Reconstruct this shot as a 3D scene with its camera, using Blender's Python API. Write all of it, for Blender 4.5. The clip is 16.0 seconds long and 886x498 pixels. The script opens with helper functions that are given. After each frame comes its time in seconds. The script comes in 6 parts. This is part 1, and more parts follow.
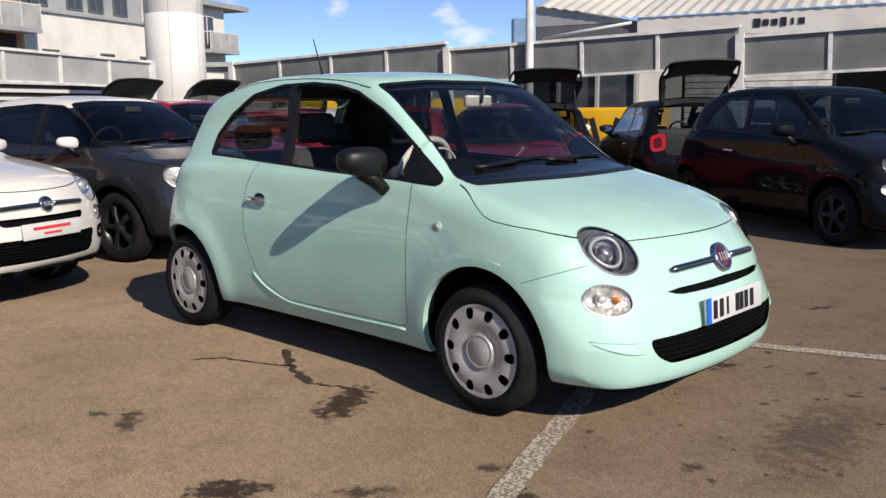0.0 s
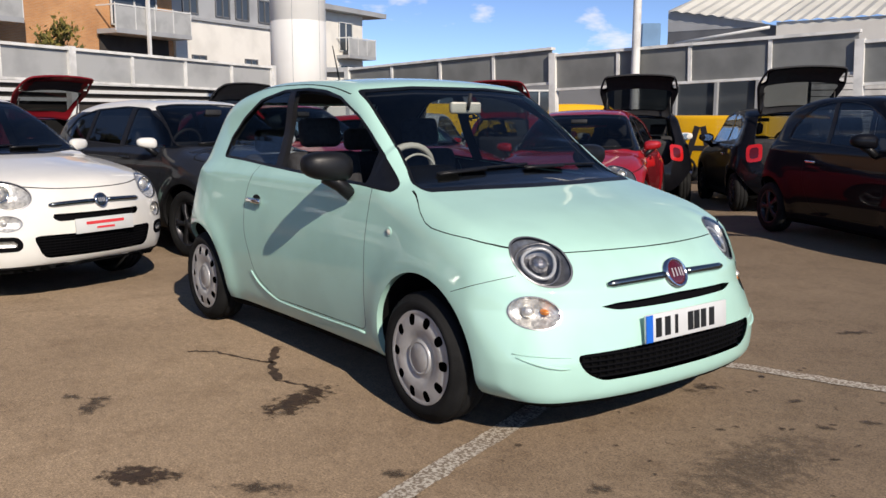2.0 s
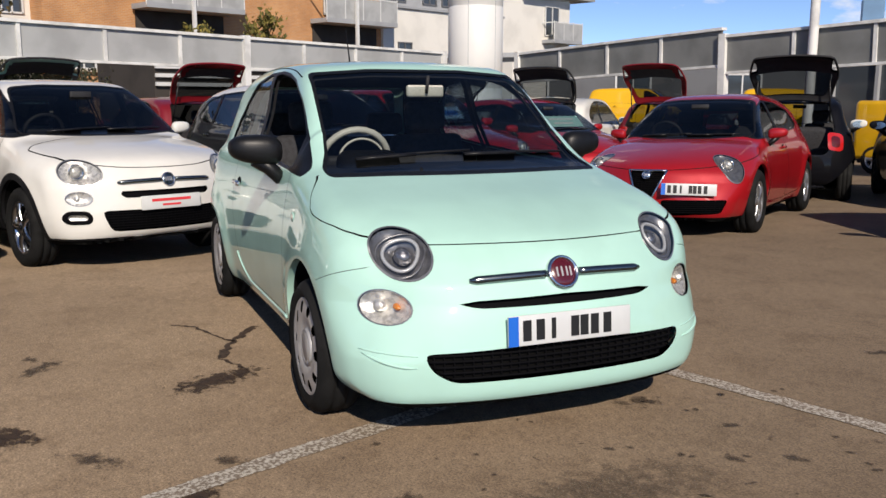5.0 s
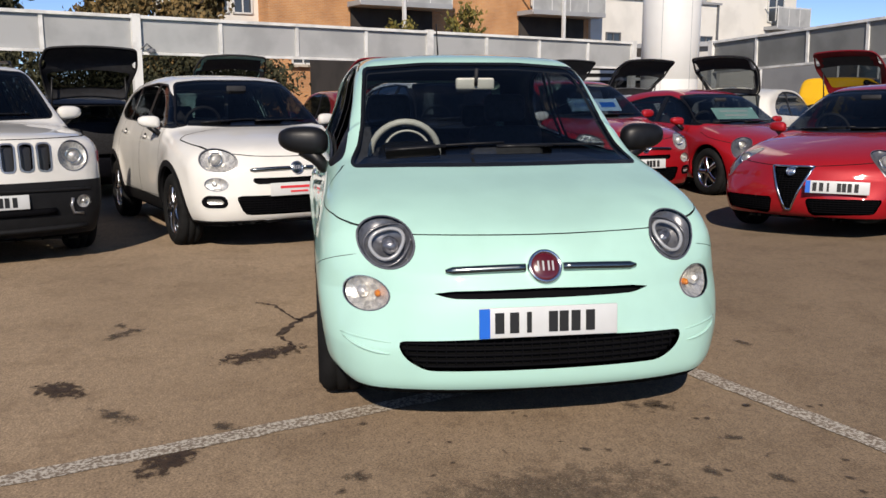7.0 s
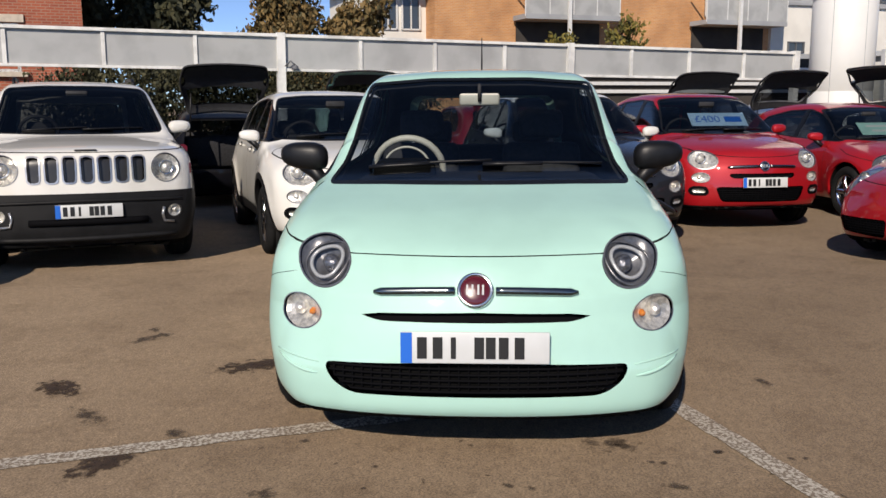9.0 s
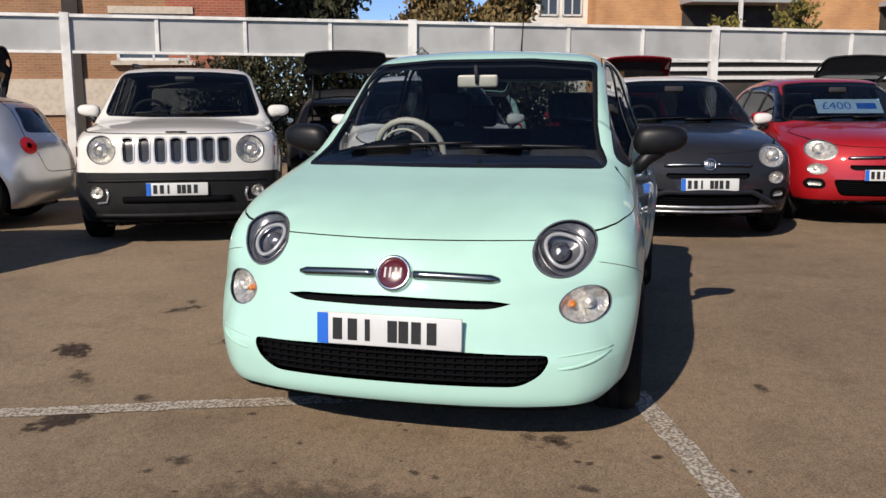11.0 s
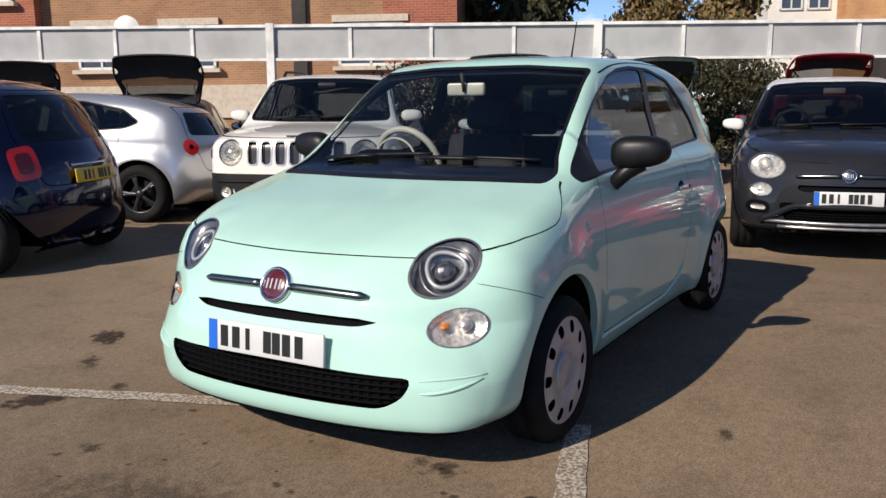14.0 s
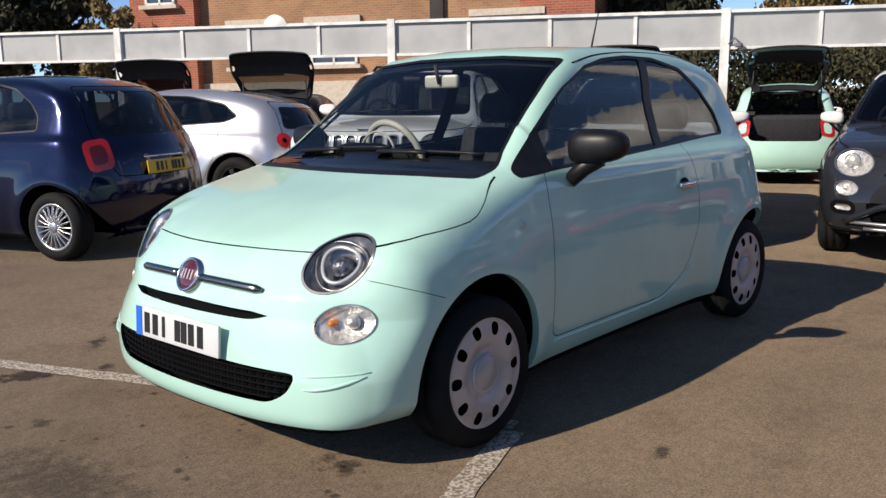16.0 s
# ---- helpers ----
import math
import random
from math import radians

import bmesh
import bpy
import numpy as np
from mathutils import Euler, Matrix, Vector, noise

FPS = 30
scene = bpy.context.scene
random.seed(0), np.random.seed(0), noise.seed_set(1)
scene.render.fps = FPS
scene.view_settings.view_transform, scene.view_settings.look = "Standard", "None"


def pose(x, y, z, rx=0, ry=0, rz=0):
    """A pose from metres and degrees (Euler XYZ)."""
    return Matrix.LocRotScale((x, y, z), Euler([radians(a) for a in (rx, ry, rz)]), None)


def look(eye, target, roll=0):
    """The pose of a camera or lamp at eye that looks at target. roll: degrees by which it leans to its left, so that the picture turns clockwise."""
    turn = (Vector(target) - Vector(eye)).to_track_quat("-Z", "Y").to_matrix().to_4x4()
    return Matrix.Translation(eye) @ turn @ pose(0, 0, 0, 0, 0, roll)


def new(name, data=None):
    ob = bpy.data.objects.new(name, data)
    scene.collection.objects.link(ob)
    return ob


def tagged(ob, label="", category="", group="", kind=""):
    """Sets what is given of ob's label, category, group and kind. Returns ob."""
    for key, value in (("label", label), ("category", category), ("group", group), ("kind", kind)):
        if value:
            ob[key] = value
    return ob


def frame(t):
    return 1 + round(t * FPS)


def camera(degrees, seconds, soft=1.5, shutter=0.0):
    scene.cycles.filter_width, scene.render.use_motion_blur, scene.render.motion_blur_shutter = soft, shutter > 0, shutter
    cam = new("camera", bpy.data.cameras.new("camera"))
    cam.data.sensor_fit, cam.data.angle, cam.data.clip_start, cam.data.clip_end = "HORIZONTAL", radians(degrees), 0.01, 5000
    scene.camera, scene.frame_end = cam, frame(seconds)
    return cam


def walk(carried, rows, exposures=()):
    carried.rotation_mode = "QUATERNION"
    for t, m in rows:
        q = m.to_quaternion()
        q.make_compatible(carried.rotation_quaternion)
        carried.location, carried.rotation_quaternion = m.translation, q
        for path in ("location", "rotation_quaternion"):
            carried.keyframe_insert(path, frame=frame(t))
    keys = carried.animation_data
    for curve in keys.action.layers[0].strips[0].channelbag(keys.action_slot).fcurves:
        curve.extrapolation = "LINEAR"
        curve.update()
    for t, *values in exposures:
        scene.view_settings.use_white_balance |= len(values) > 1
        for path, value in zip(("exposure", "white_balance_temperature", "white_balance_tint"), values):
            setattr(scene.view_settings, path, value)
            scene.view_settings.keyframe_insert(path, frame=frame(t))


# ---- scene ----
cam = camera(54.1, 16.0, soft=1.5)
EXPOSURE = 0.2
METRES, EYE, TILT, LEAN, TURN = 7.085, 1.29, 0.0, 0.0, 43.7
ROWS = [
    (0.0, 0.0, 0.0, 0.0, -0.08, -9.22, 0.48),
    (0.5, 0.0248, -0.0, 0.0018, 4.98, -9.24, 0.22),
    (1.0, 0.0606, -0.0158, 0.0026, 8.92, -8.98, 0.53),
    (1.5, 0.0867, -0.0112, 0.0013, 8.67, -8.68, 0.6),
    (2.0, 0.1139, 0.0077, 0.0004, 9.14, -8.84, -0.12),
    (2.5, 0.1389, 0.0167, 0.0016, 11.27, -9.51, -0.01),
    (3.0, 0.1785, 0.0204, 0.0023, 14.58, -9.5, 0.07),
    (3.5, 0.2084, 0.0357, -0.0019, 16.56, -9.44, 0.02),
    (6.0, 0.3399, 0.1085, 0.0001, 29.94, -10.38, 0.22),
    (6.5, 0.3662, 0.1214, -0.0004, 33.75, -10.6, 0.49),
    (7.0, 0.3968, 0.135, -0.0001, 37.6, -10.32, 0.23),
    (7.5, 0.4124, 0.1607, -0.0028, 40.12, -9.96, 0.05),
    (8.0, 0.4246, 0.1863, 0.0008, 42.5, -10.02, 0.04),
    (8.5, 0.4513, 0.2066, 0.0003, 45.76, -9.82, 0.34),
    (9.0, 0.4791, 0.2304, 0.001, 49.31, -9.4, 0.39),
    (11.5, 0.5501, 0.3624, -0.0042, 63.15, -10.42, 0.23),
    (12.0, 0.5549, 0.3896, -0.0011, 65.65, -10.66, 0.15),
    (12.5, 0.5705, 0.4142, -0.0021, 68.42, -10.99, 0.65),
    (13.0, 0.5892, 0.4432, -0.0013, 71.85, -10.58, 1.41),
    (13.5, 0.5931, 0.4731, -0.0038, 74.16, -9.99, 1.08),
    (14.0, 0.5956, 0.5033, -0.0, 76.76, -9.92, 0.69),
    (14.5, 0.607, 0.5345, -0.0014, 80.38, -9.87, 0.73),
    (15.0, 0.6173, 0.5678, -0.0023, 83.27, -9.65, 0.69),
    (15.5, 0.6101, 0.6006, -0.0048, 85.44, -9.69, 0.52),
    (16.0, 0.6018, 0.6275, -0.0029, 87.4, -10.13, 1.07),
]
walk(cam, [(t, pose(0, 0, EYE, TILT, LEAN, TURN) @ pose(METRES * x, METRES * y, METRES * z, 90 + pitch, roll, yaw)) for t, x, y, z, yaw, pitch, roll in ROWS], exposures=[(t, EXPOSURE + d, 6950, 14) for t, d in ((0.0, 0.03), (3.5, -0.08), (7.0, -0.13), (9.0, -0.12), (12.5, -0.03), (14.5, 0.08), (16.0, 0.17))])

# ---- world and sun ----
SUN_TO = Vector((1.49, -0.34, 0.98)).normalized()
world = bpy.data.worlds.new("sky")
scene.world = world
world.use_nodes = True
wn, wl = world.node_tree.nodes, world.node_tree.links
wn.clear()
w_out, w_bg = wn.new("ShaderNodeOutputWorld"), wn.new("ShaderNodeBackground")
w_sky = wn.new("ShaderNodeTexSky")
w_sky.sky_type, w_sky.sun_disc = "NISHITA", False
w_sky.sun_elevation, w_sky.sun_rotation = math.asin(SUN_TO.z), math.atan2(SUN_TO.x, SUN_TO.y)
w_sky.altitude, w_sky.air_density, w_sky.dust_density, w_sky.ozone_density = 3000, 0.62, 0.0, 4.0
w_co, w_map = wn.new("ShaderNodeTexCoord"), wn.new("ShaderNodeMapping")
w_map.inputs["Scale"].default_value = (3.0, 3.0, 8.0)
w_no = wn.new("ShaderNodeTexNoise")
w_no.inputs["Scale"].default_value, w_no.inputs["Detail"].default_value = 3.3, 7.0
w_no.inputs["Roughness"].default_value = 0.55
w_ra = wn.new("ShaderNodeValToRGB")
w_ra.color_ramp.elements[0].position, w_ra.color_ramp.elements[1].position = 0.585, 0.74
w_mix = wn.new("ShaderNodeMixRGB")
w_mix.inputs[2].default_value = (6.6, 6.7, 6.9, 1)
wl.new(w_co.outputs["Generated"], w_map.inputs["Vector"])
wl.new(w_map.outputs["Vector"], w_no.inputs["Vector"])
wl.new(w_no.outputs["Fac"], w_ra.inputs["Fac"])
# clouds stand low in the sky; overhead it is clear
w_sep, w_low, w_mul = wn.new("ShaderNodeSeparateXYZ"), wn.new("ShaderNodeMapRange"), wn.new("ShaderNodeMath")
w_low.inputs["From Min"].default_value, w_low.inputs["From Max"].default_value = 0.30, 0.52
w_low.inputs["To Min"].default_value, w_low.inputs["To Max"].default_value = 1.0, 0.12
w_mul.operation = "MULTIPLY"
wl.new(w_co.outputs["Generated"], w_sep.inputs["Vector"])
wl.new(w_sep.outputs["Z"], w_low.inputs["Value"])
wl.new(w_ra.outputs["Color"], w_mul.inputs[0])
wl.new(w_low.outputs["Result"], w_mul.inputs[1])
wl.new(w_mul.outputs["Value"], w_mix.inputs[0])
wl.new(w_sky.outputs["Color"], w_mix.inputs[1])
wl.new(w_mix.outputs["Color"], w_bg.inputs["Color"])
w_bg.inputs["Strength"].default_value = 0.134
wl.new(w_bg.outputs["Background"], w_out.inputs["Surface"])
sun = new("sun", bpy.data.lights.new("sun", "SUN"))
sun.data.energy, sun.data.angle, sun.data.color = 4.10, radians(0.55), (1.0, 0.94, 0.84)
sun.matrix_basis = look(SUN_TO * 60, (0, 0, 0))


# ---- materials ----
def material(name, color, rough=0.5, metal=0.0, coat=0.0, spec=0.5, vary=0.0, scale=8.0, bump=0.0, bump_scale=60.0, second=None, second_at=(0.45, 0.62), rough_vary=0.0, island=0.0):
    m = bpy.data.materials.new(name)
    m.use_nodes = True
    n, l = m.node_tree.nodes, m.node_tree.links
    b = n["Principled BSDF"]
    b.inputs["Base Color"].default_value = (*color, 1)
    b.inputs["Roughness"].default_value, b.inputs["Metallic"].default_value = rough, metal
    b.inputs["Coat Weight"].default_value, b.inputs["Coat Roughness"].default_value = coat, 0.03
    b.inputs["Specular IOR Level"].default_value = spec
    co = n.new("ShaderNodeTexCoord")
    last = None
    if second or vary:
        no = n.new("ShaderNodeTexNoise")
        no.inputs["Scale"].default_value, no.inputs["Detail"].default_value = scale, 6.0
        l.new(co.outputs["Object"], no.inputs["Vector"])
        ra = n.new("ShaderNodeValToRGB")
        ra.color_ramp.elements[0].position, ra.color_ramp.elements[1].position = second_at
        other = second or tuple(c * (1 - vary) for c in color)
        ra.color_ramp.elements[0].color, ra.color_ramp.elements[1].color = (*color, 1), (*other, 1)
        l.new(no.outputs["Fac"], ra.inputs["Fac"])
        last = ra.outputs["Color"]
        if rough_vary:
            mr = n.new("ShaderNodeMapRange")
            mr.inputs["To Min"].default_value, mr.inputs["To Max"].default_value = rough - rough_vary, rough + rough_vary
            l.new(no.outputs["Fac"], mr.inputs["Value"])
            l.new(mr.outputs["Result"], b.inputs["Roughness"])
    if island:
        oi, hs = n.new("ShaderNodeObjectInfo"), n.new("ShaderNodeHueSaturation")
        mr = n.new("ShaderNodeMapRange")
        mr.inputs["To Min"].default_value, mr.inputs["To Max"].default_value = 1 - island, 1 + island
        l.new(oi.outputs["Random"], mr.inputs["Value"])
        l.new(mr.outputs["Result"], hs.inputs["Value"])
        if last:
            l.new(last, hs.inputs["Color"])
        else:
            hs.inputs["Color"].default_value = (*color, 1)
        last = hs.outputs["Color"]
    if last:
        l.new(last, b.inputs["Base Color"])
    if bump:
        bn, bu = n.new("ShaderNodeTexNoise"), n.new("ShaderNodeBump")
        bn.inputs["Scale"].default_value, bn.inputs["Detail"].default_value = bump_scale, 4.0
        bu.inputs["Strength"].default_value, bu.inputs["Distance"].default_value = bump, 0.01
        l.new(co.outputs["Object"], bn.inputs["Vector"])
        l.new(bn.outputs["Fac"], bu.inputs["Height"])
        l.new(bu.outputs["Normal"], b.inputs["Normal"])
    return m


def car_paint(name, color, flake=0.0, rough=0.48):
    """Lacquered paint: a soft base under a clear coat, with faint dust and orange peel."""
    m = material(name, color, rough, flake, coat=1.0, spec=0.25, vary=0.06, scale=3.0, bump=0.012, bump_scale=180.0, rough_vary=0.05)
    m.node_tree.nodes["Principled BSDF"].inputs["Coat IOR"].default_value = 1.55
    return m


def glazing(name, tint, gloss=1.0):
    m = bpy.data.materials.new(name)
    m.use_nodes = True
    n, l = m.node_tree.nodes, m.node_tree.links
    n.clear()
    out, mix, tr, gl = n.new("ShaderNodeOutputMaterial"), n.new("ShaderNodeMixShader"), n.new("ShaderNodeBsdfTransparent"), n.new("ShaderNodeBsdfGlossy")
    # both faces of a thin pane together: a twentieth head on, rising steeply towards the edge
    lw, pw, fr = n.new("ShaderNodeLayerWeight"), n.new("ShaderNodeMath"), n.new("ShaderNodeMath")
    lw.inputs["Blend"].default_value = 0.5
    pw.operation, fr.operation = "POWER", "MULTIPLY_ADD"
    pw.inputs[1].default_value, fr.inputs[1].default_value, fr.inputs[2].default_value = 5.0, 0.88, 0.055
    l.new(lw.outputs["Facing"], pw.inputs[0])
    l.new(pw.outputs["Value"], fr.inputs[0])
    gl.inputs["Roughness"].default_value = 0.02
    gl.inputs["Color"].default_value = (gloss, gloss, gloss, 1)
    tr.inputs["Color"].default_value = (*tint, 1)
    l.new(fr.outputs["Value"], mix.inputs["Fac"])
    l.new(tr.outputs["BSDF"], mix.inputs[1])
    l.new(gl.outputs["BSDF"], mix.inputs[2])
    l.new(mix.outputs["Shader"], out.inputs["Surface"])
    return m


M = {}
M["mint"] = car_paint("mint_paint", (0.465, 0.740, 0.630))
M["white"] = car_paint("white_paint", (0.80, 0.78, 0.72))
M["grey"] = material("grey_paint", (0.019, 0.020, 0.024), 0.45, coat=0.75, spec=0.05, vary=0.1, scale=3.0, bump=0.012, bump_scale=180.0)
M["red"] = car_paint("red_paint", (0.40, 0.008, 0.013), 0.15)
M["dark_red"] = car_paint("dark_red_paint", (0.21, 0.008, 0.014), 0.05)
M["blue"] = material("blue_paint", (0.0022, 0.006, 0.036), 0.26, 0.6, coat=1.0, spec=0.2, vary=0.1, scale=3.0, bump=0.012, bump_scale=180.0)
M["black"] = material("black_paint", (0.005, 0.005, 0.007), 0.5, coat=0.40, spec=0.05, vary=0.1, scale=3.0, bump=0.012, bump_scale=180.0)
M["silver"] = car_paint("silver_paint", (0.62, 0.63, 0.66), 0.75, 0.32)
M["yellow"] = car_paint("yellow_paint", (0.85, 0.47, 0.01))
M["glass"] = glazing("tinted_glass", (0.52, 0.575, 0.60))
M["dark_glass"] = glazing("dark_tinted_glass", (0.26, 0.29, 0.31))
M["gate_glass"] = glazing("tailgate_glass", (0.20, 0.22, 0.23))
M["grille_black"] = material("grille_black", (0.005, 0.005, 0.006), 0.7, spec=0.03)
M["lens"] = glazing("clear_lens", (0.92, 0.93, 0.93))
M["plastic"] = material("black_plastic", (0.008, 0.008, 0.009), 0.42, spec=0.35, vary=0.3, scale=20, bump=0.05, bump_scale=400)
M["cladding"] = material("grey_black_cladding", (0.011, 0.011, 0.012), 0.6, spec=0.25, vary=0.3, scale=9, bump=0.08, bump_scale=300)
M["gap"] = material("shut_line_shadow", (0.012, 0.013, 0.013), 0.8, spec=0.1)
M["liner"] = material("felt_and_doorway_shade", (0.007, 0.007, 0.007), 0.95, spec=0.05, vary=0.3)
M["trim"] = material("cabin_trim", (0.02, 0.02, 0.022), 0.7, vary=0.3, scale=14, bump=0.05, bump_scale=200)
M["dash"] = material("dashboard_plastic", (0.009, 0.009, 0.010), 0.75, spec=0.2, vary=0.3, scale=14, bump=0.05, bump_scale=200)
M["seat"] = material("seat_fabric", (0.03, 0.03, 0.034), 0.85, vary=0.35, scale=40, bump=0.1, bump_scale=300)
M["ivory"] = material("ivory_trim", (0.66, 0.63, 0.54), 0.45, vary=0.08, scale=12)
M["rubber"] = material("tyre_rubber", (0.013, 0.013, 0.013), 0.8, spec=0.2, vary=0.5, scale=6, bump=0.15, bump_scale=120)
M["steel"] = material("painted_wheel_silver", (0.56, 0.55, 0.54), 0.40, 0.35, vary=0.2, scale=9, bump=0.02)
M["alloy"] = material("alloy_wheel", (0.55, 0.55, 0.56), 0.3, 0.8, vary=0.2, scale=9)
M["dark_alloy"] = material("dark_alloy_wheel", (0.05, 0.05, 0.055), 0.35, 0.7, vary=0.2, scale=9)
M["chrome"] = material("chrome", (0.75, 0.75, 0.76), 0.12, 1.0)
M["lamp_bowl"] = material("lamp_reflector", (0.88, 0.85, 0.79), 0.30, 0.6, vary=0.4, scale=42, bump=0.5, bump_scale=70)
M["lamp_dark"] = material("lamp_bezel", (0.03, 0.03, 0.032), 0.3)
M["lamp_rim"] = material("satin_lamp_rim", (0.26, 0.26, 0.27), 0.28, 0.7)
M["lamp_core"] = material("projector_silver", (0.30, 0.30, 0.32), 0.22, 0.75, vary=0.6, scale=55, bump=0.6, bump_scale=60)
M["amber"] = material("amber_bulb", (0.50, 0.44, 0.34), 0.2, coat=1.0)
M["lamp_grey"] = material("lamp_housing_grey", (0.22, 0.22, 0.23), 0.3, 0.6, vary=0.3, scale=30)
M["light_guide"] = material("light_guide_ring", (0.47, 0.48, 0.49), 0.3, 0.2)
M["dark_chrome"] = material("smoked_chrome", (0.24, 0.26, 0.26), 0.24, 1.0)
M["tail"] = material("red_tail_lens", (0.50, 0.012, 0.012), 0.2, coat=1.0)
M["tail_dark"] = material("dark_red_lens", (0.09, 0.004, 0.006), 0.2, coat=1.0)
M["badge_letter"] = material("badge_letter_grey", (0.42, 0.42, 0.43), 0.55, 0.2)
M["amber"] = material("amber_lens", (0.7, 0.22, 0.02), 0.2)
M["plate_white"] = material("plate_white", (0.66, 0.67, 0.66), 0.35, vary=0.05)
M["plate_yellow"] = material("plate_yellow", (0.72, 0.46, 0.03), 0.35, vary=0.05)
M["plate_ink"] = material("plate_ink", (0.012, 0.012, 0.012), 0.5)
M["plate_blue"] = material("plate_blue", (0.01, 0.14, 0.62), 0.4)
M["show_red"] = material("sticker_red", (0.75, 0.05, 0.06), 0.4)
M["badge_red"] = material("badge_red", (0.085, 0.004, 0.008), 0.25, coat=1.0)
M["sticker"] = material("windscreen_card", (0.42, 0.66, 0.92), 0.5, vary=0.1)
M["frame_white"] = material("card_white", (0.8, 0.8, 0.8), 0.5)
M["teal_card"] = material("teal_card", (0.45, 0.80, 0.74), 0.5, vary=0.1)


# ---- mesh helpers ----
def part(name, source, mat, parent=None, label="", smooth=True):
    """Links a bmesh or (vertices, faces) as one mesh object, under a thing or a part."""
    me = bpy.data.meshes.new(name)
    if isinstance(source, bmesh.types.BMesh):
        source.to_mesh(me)
        source.free()
    else:
        me.from_pydata([tuple(v) for v in source[0]], [], source[1])
    me.materials.append(mat)
    me.polygons.foreach_set("use_smooth", [smooth] * len(me.polygons))
    ob = new(name, me)
    if parent is not None:
        ob.parent = parent
    if label:
        ob["label"] = label
    return ob


def thing(name, label, category, group="", kind=""):
    return tagged(new(name), label, category, group, kind)


def box(cx, cy, cz, sx, sy, sz, bevel=0.0, m=None, seg=2):
    bm = bmesh.new()
    bmesh.ops.create_cube(bm, size=1)
    bmesh.ops.scale(bm, vec=(sx, sy, sz), verts=bm.verts)
    if bevel:
        bmesh.ops.bevel(bm, geom=bm.edges[:], offset=bevel, segments=seg, affect="EDGES", profile=0.5)
    bmesh.ops.translate(bm, vec=(cx, cy, cz), verts=bm.verts)
    if m is not None:
        bm.transform(m)
    return bm


def tube(path, r, seg=8, close=False):
    """A round bar along a path; r is one radius or one for each point."""
    path = [Vector(p) for p in path]
    n = len(path)
    rr = r if isinstance(r, (list, tuple)) else [r] * n
    vs, fs = [], []
    for i, p in enumerate(path):
        a, b = (path[i - 1], path[(i + 1) % n]) if close else (path[max(i - 1, 0)], path[min(i + 1, n - 1)])
        d = (b - a).normalized()
        u = d.orthogonal().normalized() if i == 0 else (u - d * u.dot(d)).normalized()
        w = d.cross(u)
        vs += [p + (u * math.cos(q) + w * math.sin(q)) * rr[i] for q in (2 * math.pi * j / seg for j in range(seg))]
    for i in range(n if close else n - 1):
        for j in range(seg):
            k, o = (j + 1) % seg, (i + 1) % n
            fs.append((i * seg + j, i * seg + k, o * seg + k, o * seg + j))
    if not close:
        fs += [tuple(range(seg))[::-1], tuple((n - 1) * seg + j for j in range(seg))]
    return vs, fs


def lathe(profile, seg=40, axis="y"):
    """Turns (radius, along) pairs round the y axis."""
    vs, fs = [], []
    for r, a in profile:
        for j in range(seg):
            q = 2 * math.pi * j / seg
            vs.append((r * math.cos(q), a, r * math.sin(q)) if axis == "y" else (r * math.cos(q), r * math.sin(q), a))
    for i in range(len(profile) - 1):
        for j in range(seg):
            k = (j + 1) % seg
            f = (i * seg + j, (i + 1) * seg + j, (i + 1) * seg + k, i * seg + k)
            fs.append(f if axis == "y" else f[::-1])
    return vs, fs


def moved(source, m):
    return [m @ Vector(v) for v in source[0]], source[1]


def merged(*sources):
    vs, fs = [], []
    for s in sources:
        o = len(vs)
        vs += list(s[0])
        fs += [tuple(i + o for i in f) for f in s[1]]
    return vs, fs


def boxes(*dims):
    """Plain blocks (cx, cy, cz, sx, sy, sz) as one piece of mesh data."""
    vs, fs = [], []
    for cx, cy, cz, sx, sy, sz in dims:
        o = len(vs)
        vs += [(cx + sx * i / 2, cy + sy * j / 2, cz + sz * k / 2) for i in (-1, 1) for j in (-1, 1) for k in (-1, 1)]
        fs += [tuple(o + i for i in f) for f in ((0, 1, 3, 2), (4, 6, 7, 5), (0, 4, 5, 1), (2, 3, 7, 6), (0, 2, 6, 4), (1, 5, 7, 3))]
    return vs, fs


# ---- the shape of a car: a skin from its side view, its plan and its section ----
def curve(points, step=8, closed=True):
    p = np.array(points, float)
    n = len(p)
    out = []
    for i in range(n if closed else n - 1):
        if closed:
            a, b, c, d = p[i - 1], p[i], p[(i + 1) % n], p[(i + 2) % n]
        else:
            a, b, c, d = p[max(i - 1, 0)], p[i], p[i + 1], p[min(i + 2, n - 1)]
        for t in np.arange(step) / step:
            out.append(0.5 * (2 * b + (c - a) * t + (2 * a - 5 * b + 4 * c - d) * t * t + (3 * b - 3 * c + d - a) * t ** 3))
    if not closed:
        out.append(p[-1])
    return np.array(out)


